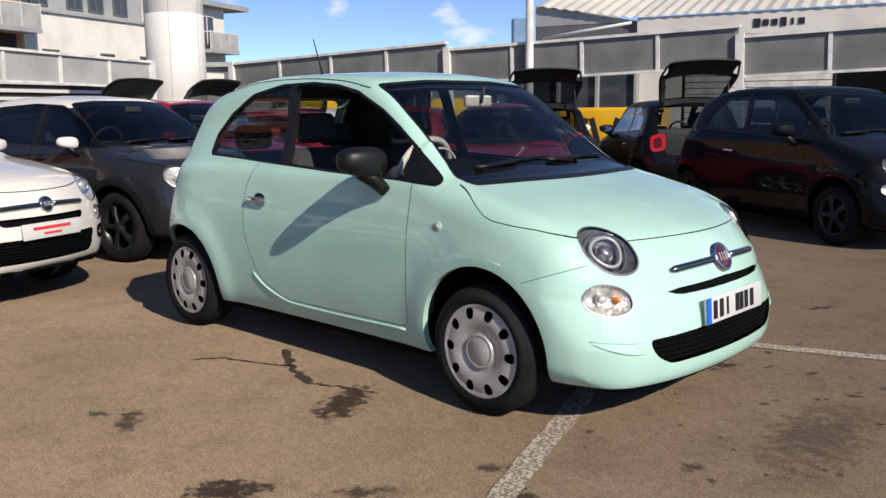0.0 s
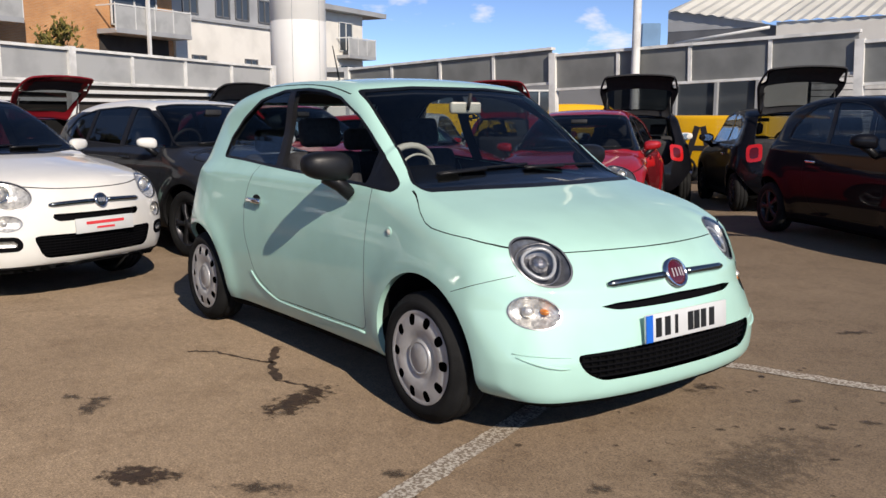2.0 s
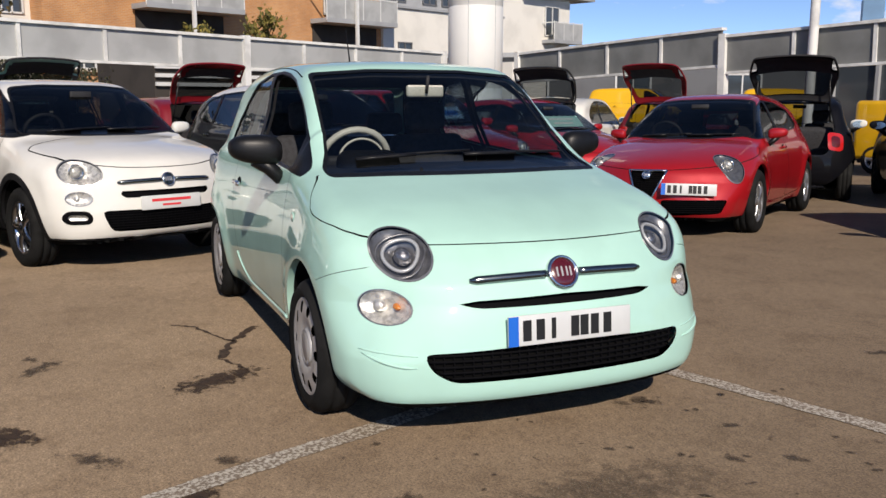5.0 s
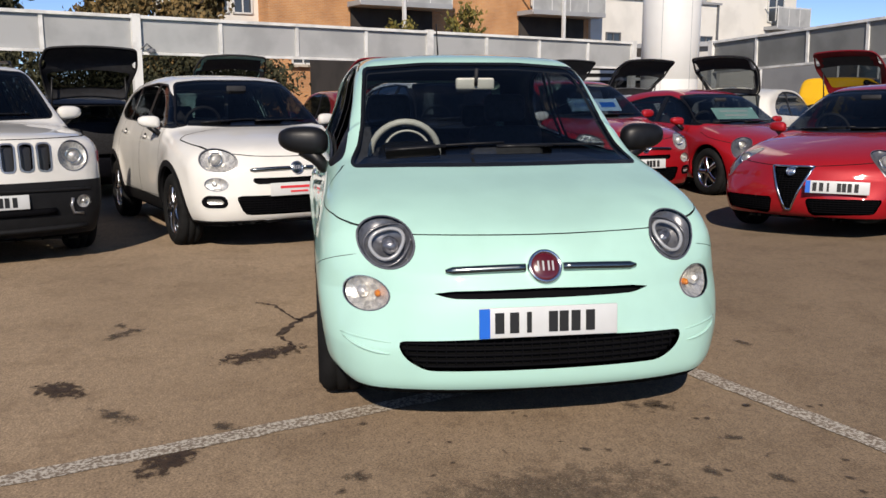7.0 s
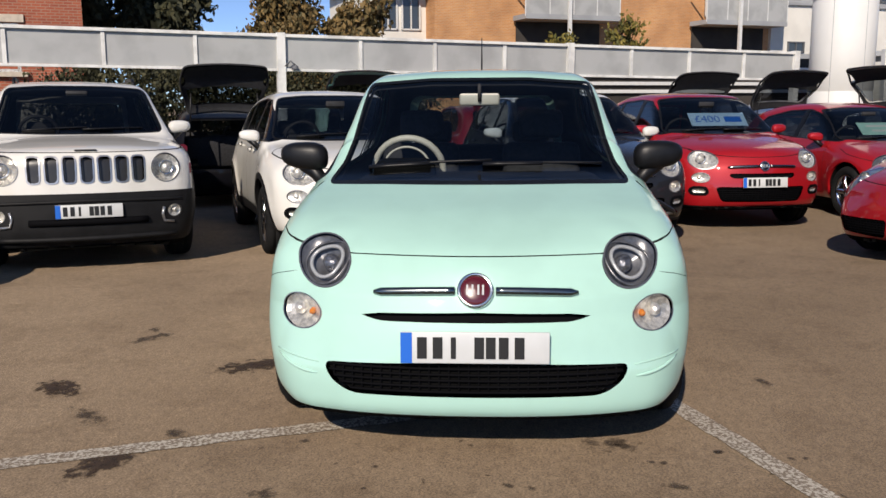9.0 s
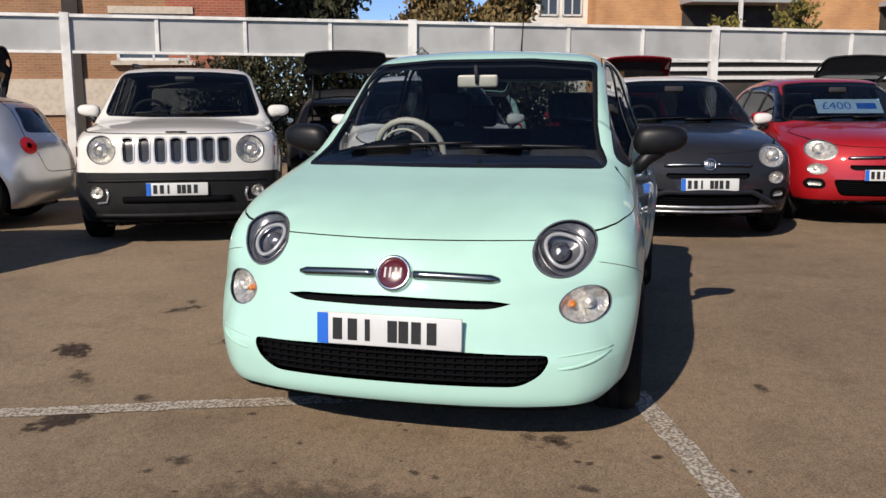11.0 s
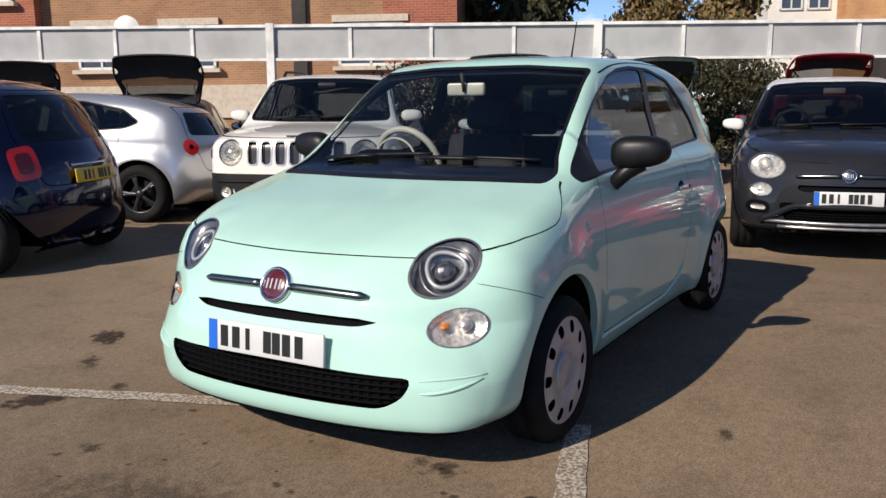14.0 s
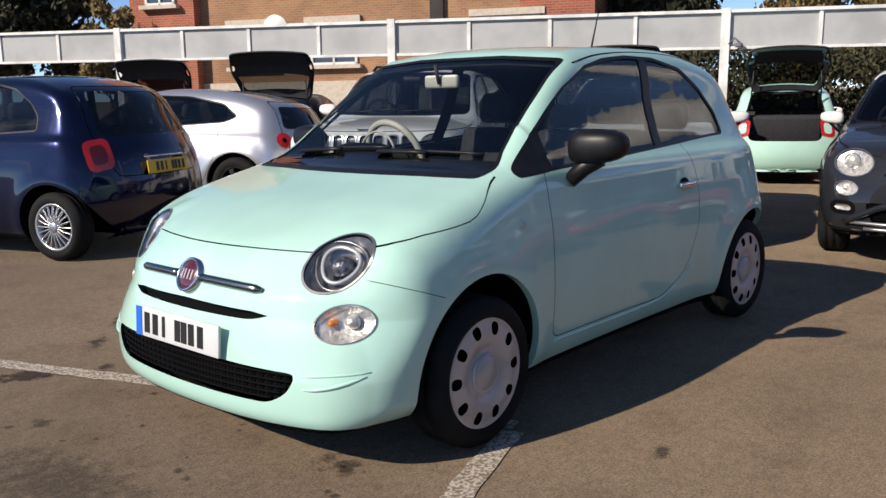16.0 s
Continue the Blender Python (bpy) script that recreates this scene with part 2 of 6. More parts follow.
def polygon_distance(x, z, poly):
    """Signed distance to a closed polygon, negative inside."""
    x, z = np.asarray(x, float), np.asarray(z, float)
    best, inside = np.full(x.shape, 1e9), np.zeros(x.shape, bool)
    n = len(poly)
    for i in range(n):
        (ax, az), (bx, bz) = poly[i - 1], poly[i]
        dx, dz = bx - ax, bz - az
        t = np.clip(((x - ax) * dx + (z - az) * dz) / (dx * dx + dz * dz + 1e-12), 0, 1)
        best = np.minimum(best, (x - ax - t * dx) ** 2 + (z - az - t * dz) ** 2)
        cross = ((az > z) != (bz > z)) & (x < dx * (z - az) / (dz if abs(dz) > 1e-12 else 1e-12) + ax)
        inside ^= cross
    return np.where(inside, -1, 1) * np.sqrt(best)


def rounded(points, r=0.03):
    """A closed outline with its corners rounded, as a distance function of two coordinates."""
    out = round_corners(points, r)
    return lambda x, z: polygon_distance(x, z, out)


def round_corners(points, r):
    p = [Vector(q) for q in points]
    out = []
    for i, b in enumerate(p):
        a, c = p[i - 1], p[(i + 1) % len(p)]
        u, v = (a - b), (c - b)
        k = min(r, u.length * 0.45, v.length * 0.45)
        s, e = b + u.normalized() * k, b + v.normalized() * k
        out += [tuple((1 - t) ** 2 * s + 2 * t * (1 - t) * b + t * t * e) for t in (0, 0.25, 0.5, 0.75, 1)]
    return out


def ellipse(cy, cz, ry, rz):
    def f(y, z):
        k = np.sqrt(((y - cy) / ry) ** 2 + ((z - cz) / rz) ** 2)
        return (k - 1) * min(ry, rz)
    return f


PLACES = {}


def disc(c, yaw, lift, ra, rb, power=2, roll=0):
    """A round or oval opening that faces outwards by yaw and upwards by lift, as a distance function; y is the distance from the middle."""
    a, e = radians(yaw), radians(lift)
    n = np.array([-math.cos(a) * math.cos(e), math.sin(a) * math.cos(e), math.sin(e)])
    t = np.array([math.sin(a), math.cos(a), 0.0])
    w = np.cross(n, t)
    t, w = t * math.cos(radians(roll)) - w * math.sin(radians(roll)), w * math.cos(radians(roll)) + t * math.sin(radians(roll))

    def f(s, y, z):
        q = np.stack([s - c[0], y - c[1], z - c[2]], -1)
        return ((np.abs(q @ t / ra) ** power + np.abs(q @ w / rb) ** power) ** (1 / power) - 1) * min(ra, rb)
    f.axes = (np.array(c), n, t, w)
    return f


def flat(fn):
    return lambda s, y, z: fn(y, z)


class Skin:
    def __init__(self, spec, cell):
        self.spec, self.L = spec, spec["L"]
        prof = curve(spec["side"])
        self.lo = np.array([-0.15, 0.0])
        self.step = 0.01
        nx, nz = int((self.L + 0.4) / self.step), int((spec["H"] + 0.3) / self.step)
        gx, gz = np.meshgrid(self.lo[0] + np.arange(nx) * self.step, self.lo[1] + np.arange(nz) * self.step, indexing="ij")
        self.table = polygon_distance(gx, gz, prof)
        self.plan, self.sect = np.array(spec["plan"]), np.array(spec["sect"])
        plan = curve(self.plan, 6, False)
        sect = curve(self.sect, 6, False)
        self.plan, self.sect = plan, sect
        self.grow(cell)

    def side(self, s, z):
        a = np.clip((s - self.lo[0]) / self.step, 0, self.table.shape[0] - 1.001)
        b = np.clip((z - self.lo[1]) / self.step, 0, self.table.shape[1] - 1.001)
        i, j = a.astype(int), b.astype(int)
        u, v = a - i, b - j
        t = self.table
        return (t[i, j] * (1 - u) + t[i + 1, j] * u) * (1 - v) + (t[i, j + 1] * (1 - u) + t[i + 1, j + 1] * u) * v

    def value(self, p):
        s, y, z = p[:, 0], p[:, 1], p[:, 2]
        sp = self.spec
        k = np.interp(s, [0.2, 0.9, 1.9, self.L - 1.2, self.L - 0.25], [sp["nose"], sp["screen"], 0.0, 0.0, -sp["tail"]])
        k = k * np.where(s < 1.2, np.interp(z, [0.36, 0.55, 0.73, 0.92], [sp.get("chin", 1.0), 1.0, sp.get("fender", (1, 1))[0], sp.get("fender", (1, 1))[1]]), 1.0)
        bow = y * y
        if "bow" in sp:
            # a nose that is flat in the middle and turns sharply at the corners
            w = np.interp(s, [0.45, 0.9], [1, 0]) * np.interp(z, [0.62, 0.72], [1, 0])
            bow = bow * (1 - w) + w * (sp["bow"][0] * y ** 2 + sp["bow"][1] * y ** 4)
        a = self.side(s - k * bow, z + sp["crown"] * np.interp(s, [0.35, 1.2], [sp.get("flat", 1.0), 1.0]) * y * y)
        b = np.abs(y) - (np.interp(s, self.plan[:, 0], self.plan[:, 1]) - np.interp(z, self.sect[:, 0], self.sect[:, 1]))
        for (ax, az, ar, w) in sp.get("flare", ()):
            q = np.hypot(s - ax, z - az)
            b = b - w * np.exp(-((q - ar) / 0.09) ** 2)
        r = np.interp(z, [0.4, 0.9, sp["H"] - 0.3], [sp["round"], sp["round"], sp["round"] * sp.get("top", 0.8)])
        h = np.clip(0.5 + 0.5 * (a - b) / r, 0, 1)
        f = b + (a - b) * h + r * h * (1 - h)
        for (cs, cy, cz, cr, ck) in sp.get("bumps", ()):
            d = np.sqrt((s - cs) ** 2 + (np.abs(y) - cy) ** 2 + (z - cz) ** 2) - cr
            q = np.clip(0.5 + 0.5 * (f - d) / ck, 0, 1)
            f = f + (d - f) * q - ck * q * (1 - q)
        return f

    def normal(self, p):
        e = 0.006
        g = np.stack([self.value(p + d) - self.value(p - d) for d in np.eye(3) * e], 1)
        return g / (np.linalg.norm(g, axis=1, keepdims=True) + 1e-9)

    def grow(self, cell):
        L, hw, z0, z1 = self.L, 0.95, 0.1, self.spec["H"] + 0.05
        ns, ny, nz = int(L / cell), int(1.9 / cell), int(1.5 * (z1 - z0) / cell)
        gs, gy, gz = np.linspace(0, L, ns + 1), np.linspace(-hw, hw, ny + 1), np.linspace(z0, z1, nz + 1)
        ids, pts, faces = {}, [], []

        def vid(i, j, k):
            key = (i, j, k)
            if key not in ids:
                ids[key] = len(pts)
                pts.append((gs[i], gy[j], gz[k]))
            return ids[key]
        for k in (0, nz):
            for i in range(ns):
                for j in range(ny):
                    faces.append((vid(i, j, k), vid(i + 1, j, k), vid(i + 1, j + 1, k), vid(i, j + 1, k)))
        for j in (0, ny):
            for i in range(ns):
                for k in range(nz):
                    faces.append((vid(i, j, k), vid(i + 1, j, k), vid(i + 1, j, k + 1), vid(i, j, k + 1)))
        for i in (0, ns):
            for j in range(ny):
                for k in range(nz):
                    faces.append((vid(i, j, k), vid(i, j + 1, k), vid(i, j + 1, k + 1), vid(i, j, k + 1)))
        p = np.array(pts)
        core = np.stack([np.clip(p[:, 0], 0.85, L - 0.75), np.clip(p[:, 1], -0.25, 0.25), np.full(len(p), 0.60)], 1)
        way = p - core
        lo, hi = np.zeros(len(p)), np.full(len(p), 1.4)
        for _ in range(22):
            mid = (lo + hi) / 2
            out = self.value(core + way * mid[:, None]) > 0
            hi, lo = np.where(out, mid, hi), np.where(out, lo, mid)
        self.v = core + way * lo[:, None]
        self.faces, self.tags = faces, ["paint"] * len(faces)

    def spread(self):
        """Every face's vertices in one row, where each face begins, and the faces' middles."""
        size = np.array([len(f) for f in self.faces])
        flat = np.fromiter((i for f in self.faces for i in f), int, int(size.sum()))
        begin = np.concatenate([[0], np.cumsum(size)[:-1]])
        return flat, begin, size

    def region(self, f, tag, where=None, only=("paint",)):
        """Cuts the skin along f = 0 and names the faces inside."""
        val = f(self.v[:, 0], self.v[:, 1], self.v[:, 2])
        val = np.where(np.abs(val) < 1e-5, 1e-5, val)
        flat, begin, size = self.spread()
        count = np.add.reduceat((val < 0)[flat].astype(int), begin)
        ok = count > 0
        for i in np.nonzero(ok)[0]:
            if self.tags[i] not in only:
                ok[i] = False
        todo = np.nonzero(ok)[0]
        if where is not None and len(todo):
            mids = np.add.reduceat(self.v[flat], begin)[todo] / size[todo][:, None]
            todo = [i for i, m in zip(todo, mids.tolist()) if where(*m)]
        full = count == size
        extra, made, nv = [], {}, len(self.v)

        def cross(a, b):
            key = (a, b) if a < b else (b, a)
            if key not in made:
                t = val[a] / (val[a] - val[b])
                made[key] = nv + len(extra)
                extra.append(self.v[a] + (self.v[b] - self.v[a]) * t)
            return made[key]
        for n in todo:
            if full[n]:
                self.tags[n] = tag
                continue
            face, old = self.faces[n], self.tags[n]
            inn, out = [], []
            for q, i in enumerate(face):
                neg, o = val[i] < 0, face[(q + 1) % len(face)]
                (inn if neg else out).append(i)
                if neg != (val[o] < 0):
                    c = cross(i, o)
                    inn.append(c), out.append(c)
            if len(out) > 2:
                self.faces[n] = tuple(out)
                if len(inn) > 2:
                    self.faces.append(tuple(inn)), self.tags.append(tag)
            else:
                self.tags[n] = tag
        if extra:
            self.v = np.vstack([self.v, np.array(extra)])

    def strip(self, d, width, tag, where=None, only=("paint",)):
        """Names a narrow band on both sides of d = 0, however coarse the faces are."""
        for old in only:
            self.region(lambda s, y, z: d(s, y, z) - width, "band", where, (old,))
            self.region(lambda s, y, z: d(s, y, z) + width, old, None, ("band",))
            self.tags = [tag if t == "band" else t for t in self.tags]

    def at(self, s=None, y=None, z=None, front=True):
        """The place on the skin for two given coordinates."""
        key = (self.spec["name"], s, y, z, front)
        if key not in PLACES:
            PLACES[key] = self.search(s, y, z, front)
        return PLACES[key].copy()

    def search(self, s, y, z, front):
        if y is None:
            lo, hi = 0.0, 1.2
            for _ in range(18):
                m = (lo + hi) / 2
                lo, hi = (lo, m) if self.value(np.array([[s, m, z]]))[0] > 0 else (m, hi)
            return np.array([s, lo, z])
        if s is None:
            lo, hi = (1.2, -0.1) if front else (self.L - 1.0, self.L + 0.1)
            for _ in range(18):
                m = (lo + hi) / 2
                lo, hi = (lo, m) if self.value(np.array([[m, y, z]]))[0] > 0 else (m, hi)
            return np.array([lo, y, z])
        lo, hi = 0.6, 1.8
        for _ in range(18):
            m = (lo + hi) / 2
            lo, hi = (lo, m) if self.value(np.array([[s, y, m]]))[0] > 0 else (m, hi)
        return np.array([s, y, lo])

    def local(self, p):
        q = np.array(p, float).reshape(-1, 3).copy()
        q[:, 0] = self.L / 2 - q[:, 0]
        return q

    def piece(self, name, tag, mat, parent, push=0.0, label="", swing=None, pick=None, flip=False, depth=None):
        """The faces of one name as a mesh, pushed outwards by so much, with the skin's own normals."""
        tag = (tag,) if isinstance(tag, str) else tag
        sel = [f for f, t in zip(self.faces, self.tags) if t in tag]
        if pick is not None:
            sel = [f for f in sel if pick(*self.v[list(f)].mean(0))]
        if not sel:
            return None
        used = sorted({i for f in sel for i in f})
        remap = {o: i for i, o in enumerate(used)}
        p = self.v[used]
        nrm = self.normal(p)
        off = push if depth is None else depth(p)[:, None]
        q = p + nrm * off
        if swing:
            hs, hz, ang = swing
            c, sn = math.cos(radians(ang)), math.sin(radians(ang))
            q[:, 0] += 0.28 * q[:, 1] ** 2
            for arr, o in ((q, (hs, hz)), (nrm, (0, 0))):
                x, z = arr[:, 0] - o[0], arr[:, 2] - o[1]
                arr[:, 0], arr[:, 2] = o[0] + c * x - sn * z, o[1] + sn * x + c * z
        q = self.local(q)
        nrm[:, 0] *= -1
        if flip:
            nrm = -nrm
        idx = [[remap[i] for i in f] for f in sel]
        tri = np.array([(g[0], g[1], g[-1]) for g in idx])
        good = np.einsum("ij,ij->i", np.cross(q[tri[:, 1]] - q[tri[:, 0]], q[tri[:, 2]] - q[tri[:, 0]]), nrm[tri[:, 0]]) >= 0
        ob = part(name, (q.tolist(), [tuple(g) if k else tuple(g[::-1]) for g, k in zip(idx, good)]), mat, parent, label)
        if depth is None:
            ob.data.normals_split_custom_set_from_vertices(nrm.tolist())
        return ob


class Sheet(Skin):
    """Loose faces that can be cut like a skin."""

    def __init__(self, v, faces):
        self.v, self.faces, self.tags = np.array(v, float), faces, ["paint"] * len(faces)

    def data(self, tag, shift=(0, 0, 0)):
        sel = [f for f, t in zip(self.faces, self.tags) if t == tag]
        used = sorted({i for f in sel for i in f})
        remap = {o: i for i, o in enumerate(used)}
        return [tuple(self.v[i] + np.array(shift)) for i in used], [tuple(remap[i] for i in f) for f in sel]


def tyre_mesh(r, w, rim):
    prof = [(rim - 0.012, -w * 0.42), (rim, -w * 0.47), (rim + (r - rim) * 0.45, -w * 0.54), (r - 0.035, -w * 0.50), (r - 0.012, -w * 0.42), (r, -w * 0.30)]
    groove = [(r, -w * 0.18), (r - 0.007, -w * 0.16), (r - 0.007, -w * 0.12), (r, -w * 0.10)]
    left = prof + groove
    return lathe(left + [(a, -b) for a, b in left[::-1]], 56)


def cover_rim(r, rim):
    """A pressed wheel cover with a ring of oval holes, a raised hub and a rolled rim."""
    rings, seg = 22, 90
    vs, fs = [], []
    for i in range(rings + 1):
        q = rim * i / rings
        k = q / rim
        dish = 0.008 * math.exp(-((k - 0.0) / 0.33) ** 4) + 0.014 * math.exp(-((k - 0.70) / 0.22) ** 2) - 0.006 * math.exp(-((k - 0.42) / 0.06) ** 2) + 0.010 * math.exp(-((k - 0.96) / 0.035) ** 2)
        vs += [(q * math.cos(a), dish, q * math.sin(a)) for a in (2 * math.pi * j / seg for j in range(seg))]
    for i in range(rings):
        for j in range(seg):
            k = (j + 1) % seg
            fs.append((i * seg + j, (i + 1) * seg + j, (i + 1) * seg + k, i * seg + k))
    sh = Sheet(vs, fs)

    def holes(x, y, z):
        ang, rad = np.arctan2(z, x), np.hypot(x, z)
        u = (ang + math.pi / 10) % (math.pi / 5) - math.pi / 10
        return ((np.abs(u * 0.164 / 0.0205) ** 3 + np.abs((rad - rim * 0.795) / 0.0245) ** 3) ** (1 / 3) - 1) * 0.018
    sh.region(holes, "hole")
    return sh.data("paint")


def spoke_rim(r, rim, count, width, double=False):
    ring = lathe([(rim - 0.03, -0.06), (rim - 0.022, 0.012), (rim - 0.004, 0.018), (rim + 0.002, 0.008)], 48)
    hub = lathe([(0.0, 0.03), (0.03, 0.03), (0.042, 0.022), (0.055, 0.004), (0.055, -0.03)], 24)
    vs, fs = [], []
    for i in range(count):
        for o in ((-0.09, 0.09) if double else (0.0,)):
            a = 2 * math.pi * i / count
            for q, w, y in ((0.04, width * 0.8, 0.018), (rim * 0.55, width * 0.55, 0.022), (rim - 0.016, width * 0.75, 0.008)):
                b = a + o * (q / rim)
                d, t = Vector((math.cos(b), 0, math.sin(b))), Vector((-math.sin(b), 0, math.cos(b)))
                for s, e in ((-1, 0), (1, 0), (1.2, -0.03), (-1.2, -0.03)):
                    vs.append(d * q + t * (w * 0.5 * s) + Vector((0, y + e, 0)))
            n = len(vs) - 12
            for lv in (0, 4):
                for j in range(4):
                    k = (j + 1) % 4
                    fs.append((n + lv + j, n + lv + k, n + lv + 4 + k, n + lv + 4 + j))
    return merged(ring, hub, (vs, fs))


RIMS = {}


def wheel_meshes(style, r):
    """Shared meshes of one kind of wheel: [(name, mesh)], outer face towards +y."""
    if (style, r) in RIMS:
        return RIMS[style, r]
    rim = {"cover": 0.207, "alloy": r * 0.66, "fan": r * 0.70, "dark": r * 0.68, "chrome": r * 0.68}[style]
    w = 0.185 if r < 0.3 else 0.215
    made = [("tyre", tyre_mesh(r, w, rim), M["rubber"], 0.0)]
    if style == "cover":
        made.append(("wheel_cover", cover_rim(r, rim), M["steel"], w * 0.40))
        made.append(("hub_disc", lathe([(0.0, 0.004), (0.060, 0.005), (0.063, 0.001), (0.066, 0.006), (0.071, 0.006), (0.074, -0.004)], 40), M["steel"], w * 0.40 + 0.007))
        made.append(("brake_back", lathe([(0.0, 0.0), (rim, 0.0)], 24), M["liner"], w * 0.40 - 0.035))
    else:
        n, wd, dbl, mat = {"alloy": (5, 0.075, True, "alloy"), "fan": (20, 0.015, False, "alloy"), "dark": (5, 0.05, True, "dark_alloy"), "chrome": (5, 0.09, False, "chrome")}[style]
        made.append(("alloy_rim", spoke_rim(r, rim, n, wd, dbl), M[mat], w * 0.36))
        made.append(("brake_disc", lathe([(0.0, 0.0), (rim * 0.72, 0.0), (rim * 0.72, -0.02)], 28), M["liner" if style == "fan" else "dark_alloy"], w * 0.36 - 0.06))
        made.append(("barrel", lathe([(rim, 0.0), (rim - 0.015, -0.10), (0.0, -0.10)], 28), M["liner"], w * 0.36 - 0.01))
    RIMS[style, r] = []
    for name, data, mat, y in made:
        me = bpy.data.meshes.new(name)
        me.from_pydata([(v[0], v[1] + y, v[2]) for v in data[0]], [], data[1])
        me.materials.append(mat)
        me.polygons.foreach_set("use_smooth", [True] * len(me.polygons))
        RIMS[style, r].append((name, me))
    return RIMS[style, r]


def add_wheel(car, x, y, r, style, steer=0.0):
    wheel = new("wheel")
    wheel.parent = car
    wheel.matrix_basis = pose(x, y, r, 0, 0, (0 if y > 0 else 180) + steer)
    for name, me in wheel_meshes(style, r):
        new(name, me).parent = wheel


def add_plate(car, skin, z, front=True, yellow=False, show=False, y0=0.0, swing=None):
    s = skin.at(s=None, y=y0, z=z, front=front)[0]
    lean = 4 if front else -6
    if y0:
        s -= 0.05
    m = Matrix.Translation((skin.L / 2 - s + (0.012 if front else -0.012), y0, z)) @ pose(0, 0, 0, 0, -lean if front else lean, 0 if front else 180) @ pose(0, 0, 0, 0, 0, 24 if y0 else 0)
    plate = part("number_plate", box(0, 0, 0, 0.012, 0.52, 0.112, 0.004, m), M["plate_yellow" if yellow else "plate_white"], car, "yellow plate with dark bars" if yellow else "white plate with dark bars")
    if show:
        for y, z, w, h in ((0.0, 0.018, 0.34, 0.022), (0.0, -0.022, 0.16, 0.016)):
            part("plate_bar", moved(boxes((0.0075, y, z, 0.002, w, h)), m), M["show_red"], plate, "red bar", False)
        return
    xs = [-0.19, -0.135, -0.09, -0.05, 0.035, 0.09, 0.145] if not front else [-0.155, -0.100, -0.055, -0.015, 0.075, 0.13, 0.185]
    for i, x in enumerate(xs):
        part("plate_bar", moved(boxes((0.0075, -x, 0, 0.002, 0.034 if i != 4 else 0.018, 0.076)), m), M["plate_ink"], plate, smooth=False)
    if front:
        part("plate_band", moved(boxes((0.0072, -0.24, 0, 0.002, 0.04, 0.108)), m), M["plate_blue"], plate, "blue band", False)


def add_mirror(car, skin, s, z, side, shell, size=1.0, reach=0.12):
    y = skin.at(s=s, y=None, z=z - 0.06)[1]
    bm = bmesh.new()
    bmesh.ops.create_uvsphere(bm, u_segments=20, v_segments=12, radius=1)
    for v in bm.verts:
        q = [math.copysign(abs(k) ** 0.72, k) for k in v.co]
        out = side * q[1]
        v.co = Vector((q[0] * (0.070 if q[0] > 0 else 0.032) - 0.018 * out, q[1] * 0.118, q[2] * (0.066 - 0.010 * out) + 0.008 * out)) * size
    c = Vector((skin.L / 2 - s, side * (y + reach), z + 0.035))
    bmesh.ops.translate(bm, vec=c, verts=bm.verts)
    mir = part("door_mirror", bm, shell, car)
    part("mirror_stalk", tube([c + Vector((0.0, 0, -0.04 * size)), (c.x + 0.02, side * (y + reach * 0.50), z - 0.05), (c.x + 0.05, side * (y + 0.012), z - 0.10 * size)], [0.040 * size, 0.034 * size, 0.030 * size], 10), M["plastic"], mir)
    g = lathe([(0.0, 0.0), (1.0, 0.0)], 24, "z")
    part("mirror_glass", moved(g, Matrix.Translation(c + Vector((-0.0345 * size, 0, 0))) @ pose(0, 0, 0, 0, -90, 0) @ Matrix.Diagonal((0.050 * size, 0.090 * size, 1, 1))), M["chrome"], mir)


def add_seat(car, x, y, z, mat, w=0.46):
    seat = part("seat", box(x, y, z, 0.48, w, 0.16, 0.05, seg=3), mat, car)
    part("seat_back", box(0, 0, 0.28, 0.14, w, 0.58, 0.05, Matrix.Translation((x - 0.24, y, z)) @ pose(0, 0, 0, 0, -14, 0), 3), mat, seat)
    part("head_rest", box(0, 0, 0.68, 0.09, 0.26, 0.17, 0.04, Matrix.Translation((x - 0.25, y, z)) @ pose(0, 0, 0, 0, -12, 0), 3), mat, seat)


def ring(cx, cy, cz, r, thick, tilt, n=28):
    m = Matrix.Translation((cx, cy, cz)) @ pose(0, 0, 0, 0, tilt, 0)
    return tube([m @ Vector((0, r * math.cos(a), r * math.sin(a))) for a in (2 * math.pi * i / n for i in range(n))], thick, 8, True)


def ground_z(x):
    """The car park falls gently away behind the mint car."""
    return float(np.interp(x, [-21.0, -18.0, -12.0, -7.4, -4.6], [0.0, -0.20, -0.17, -0.12, 0.0]))


SKINS = {}


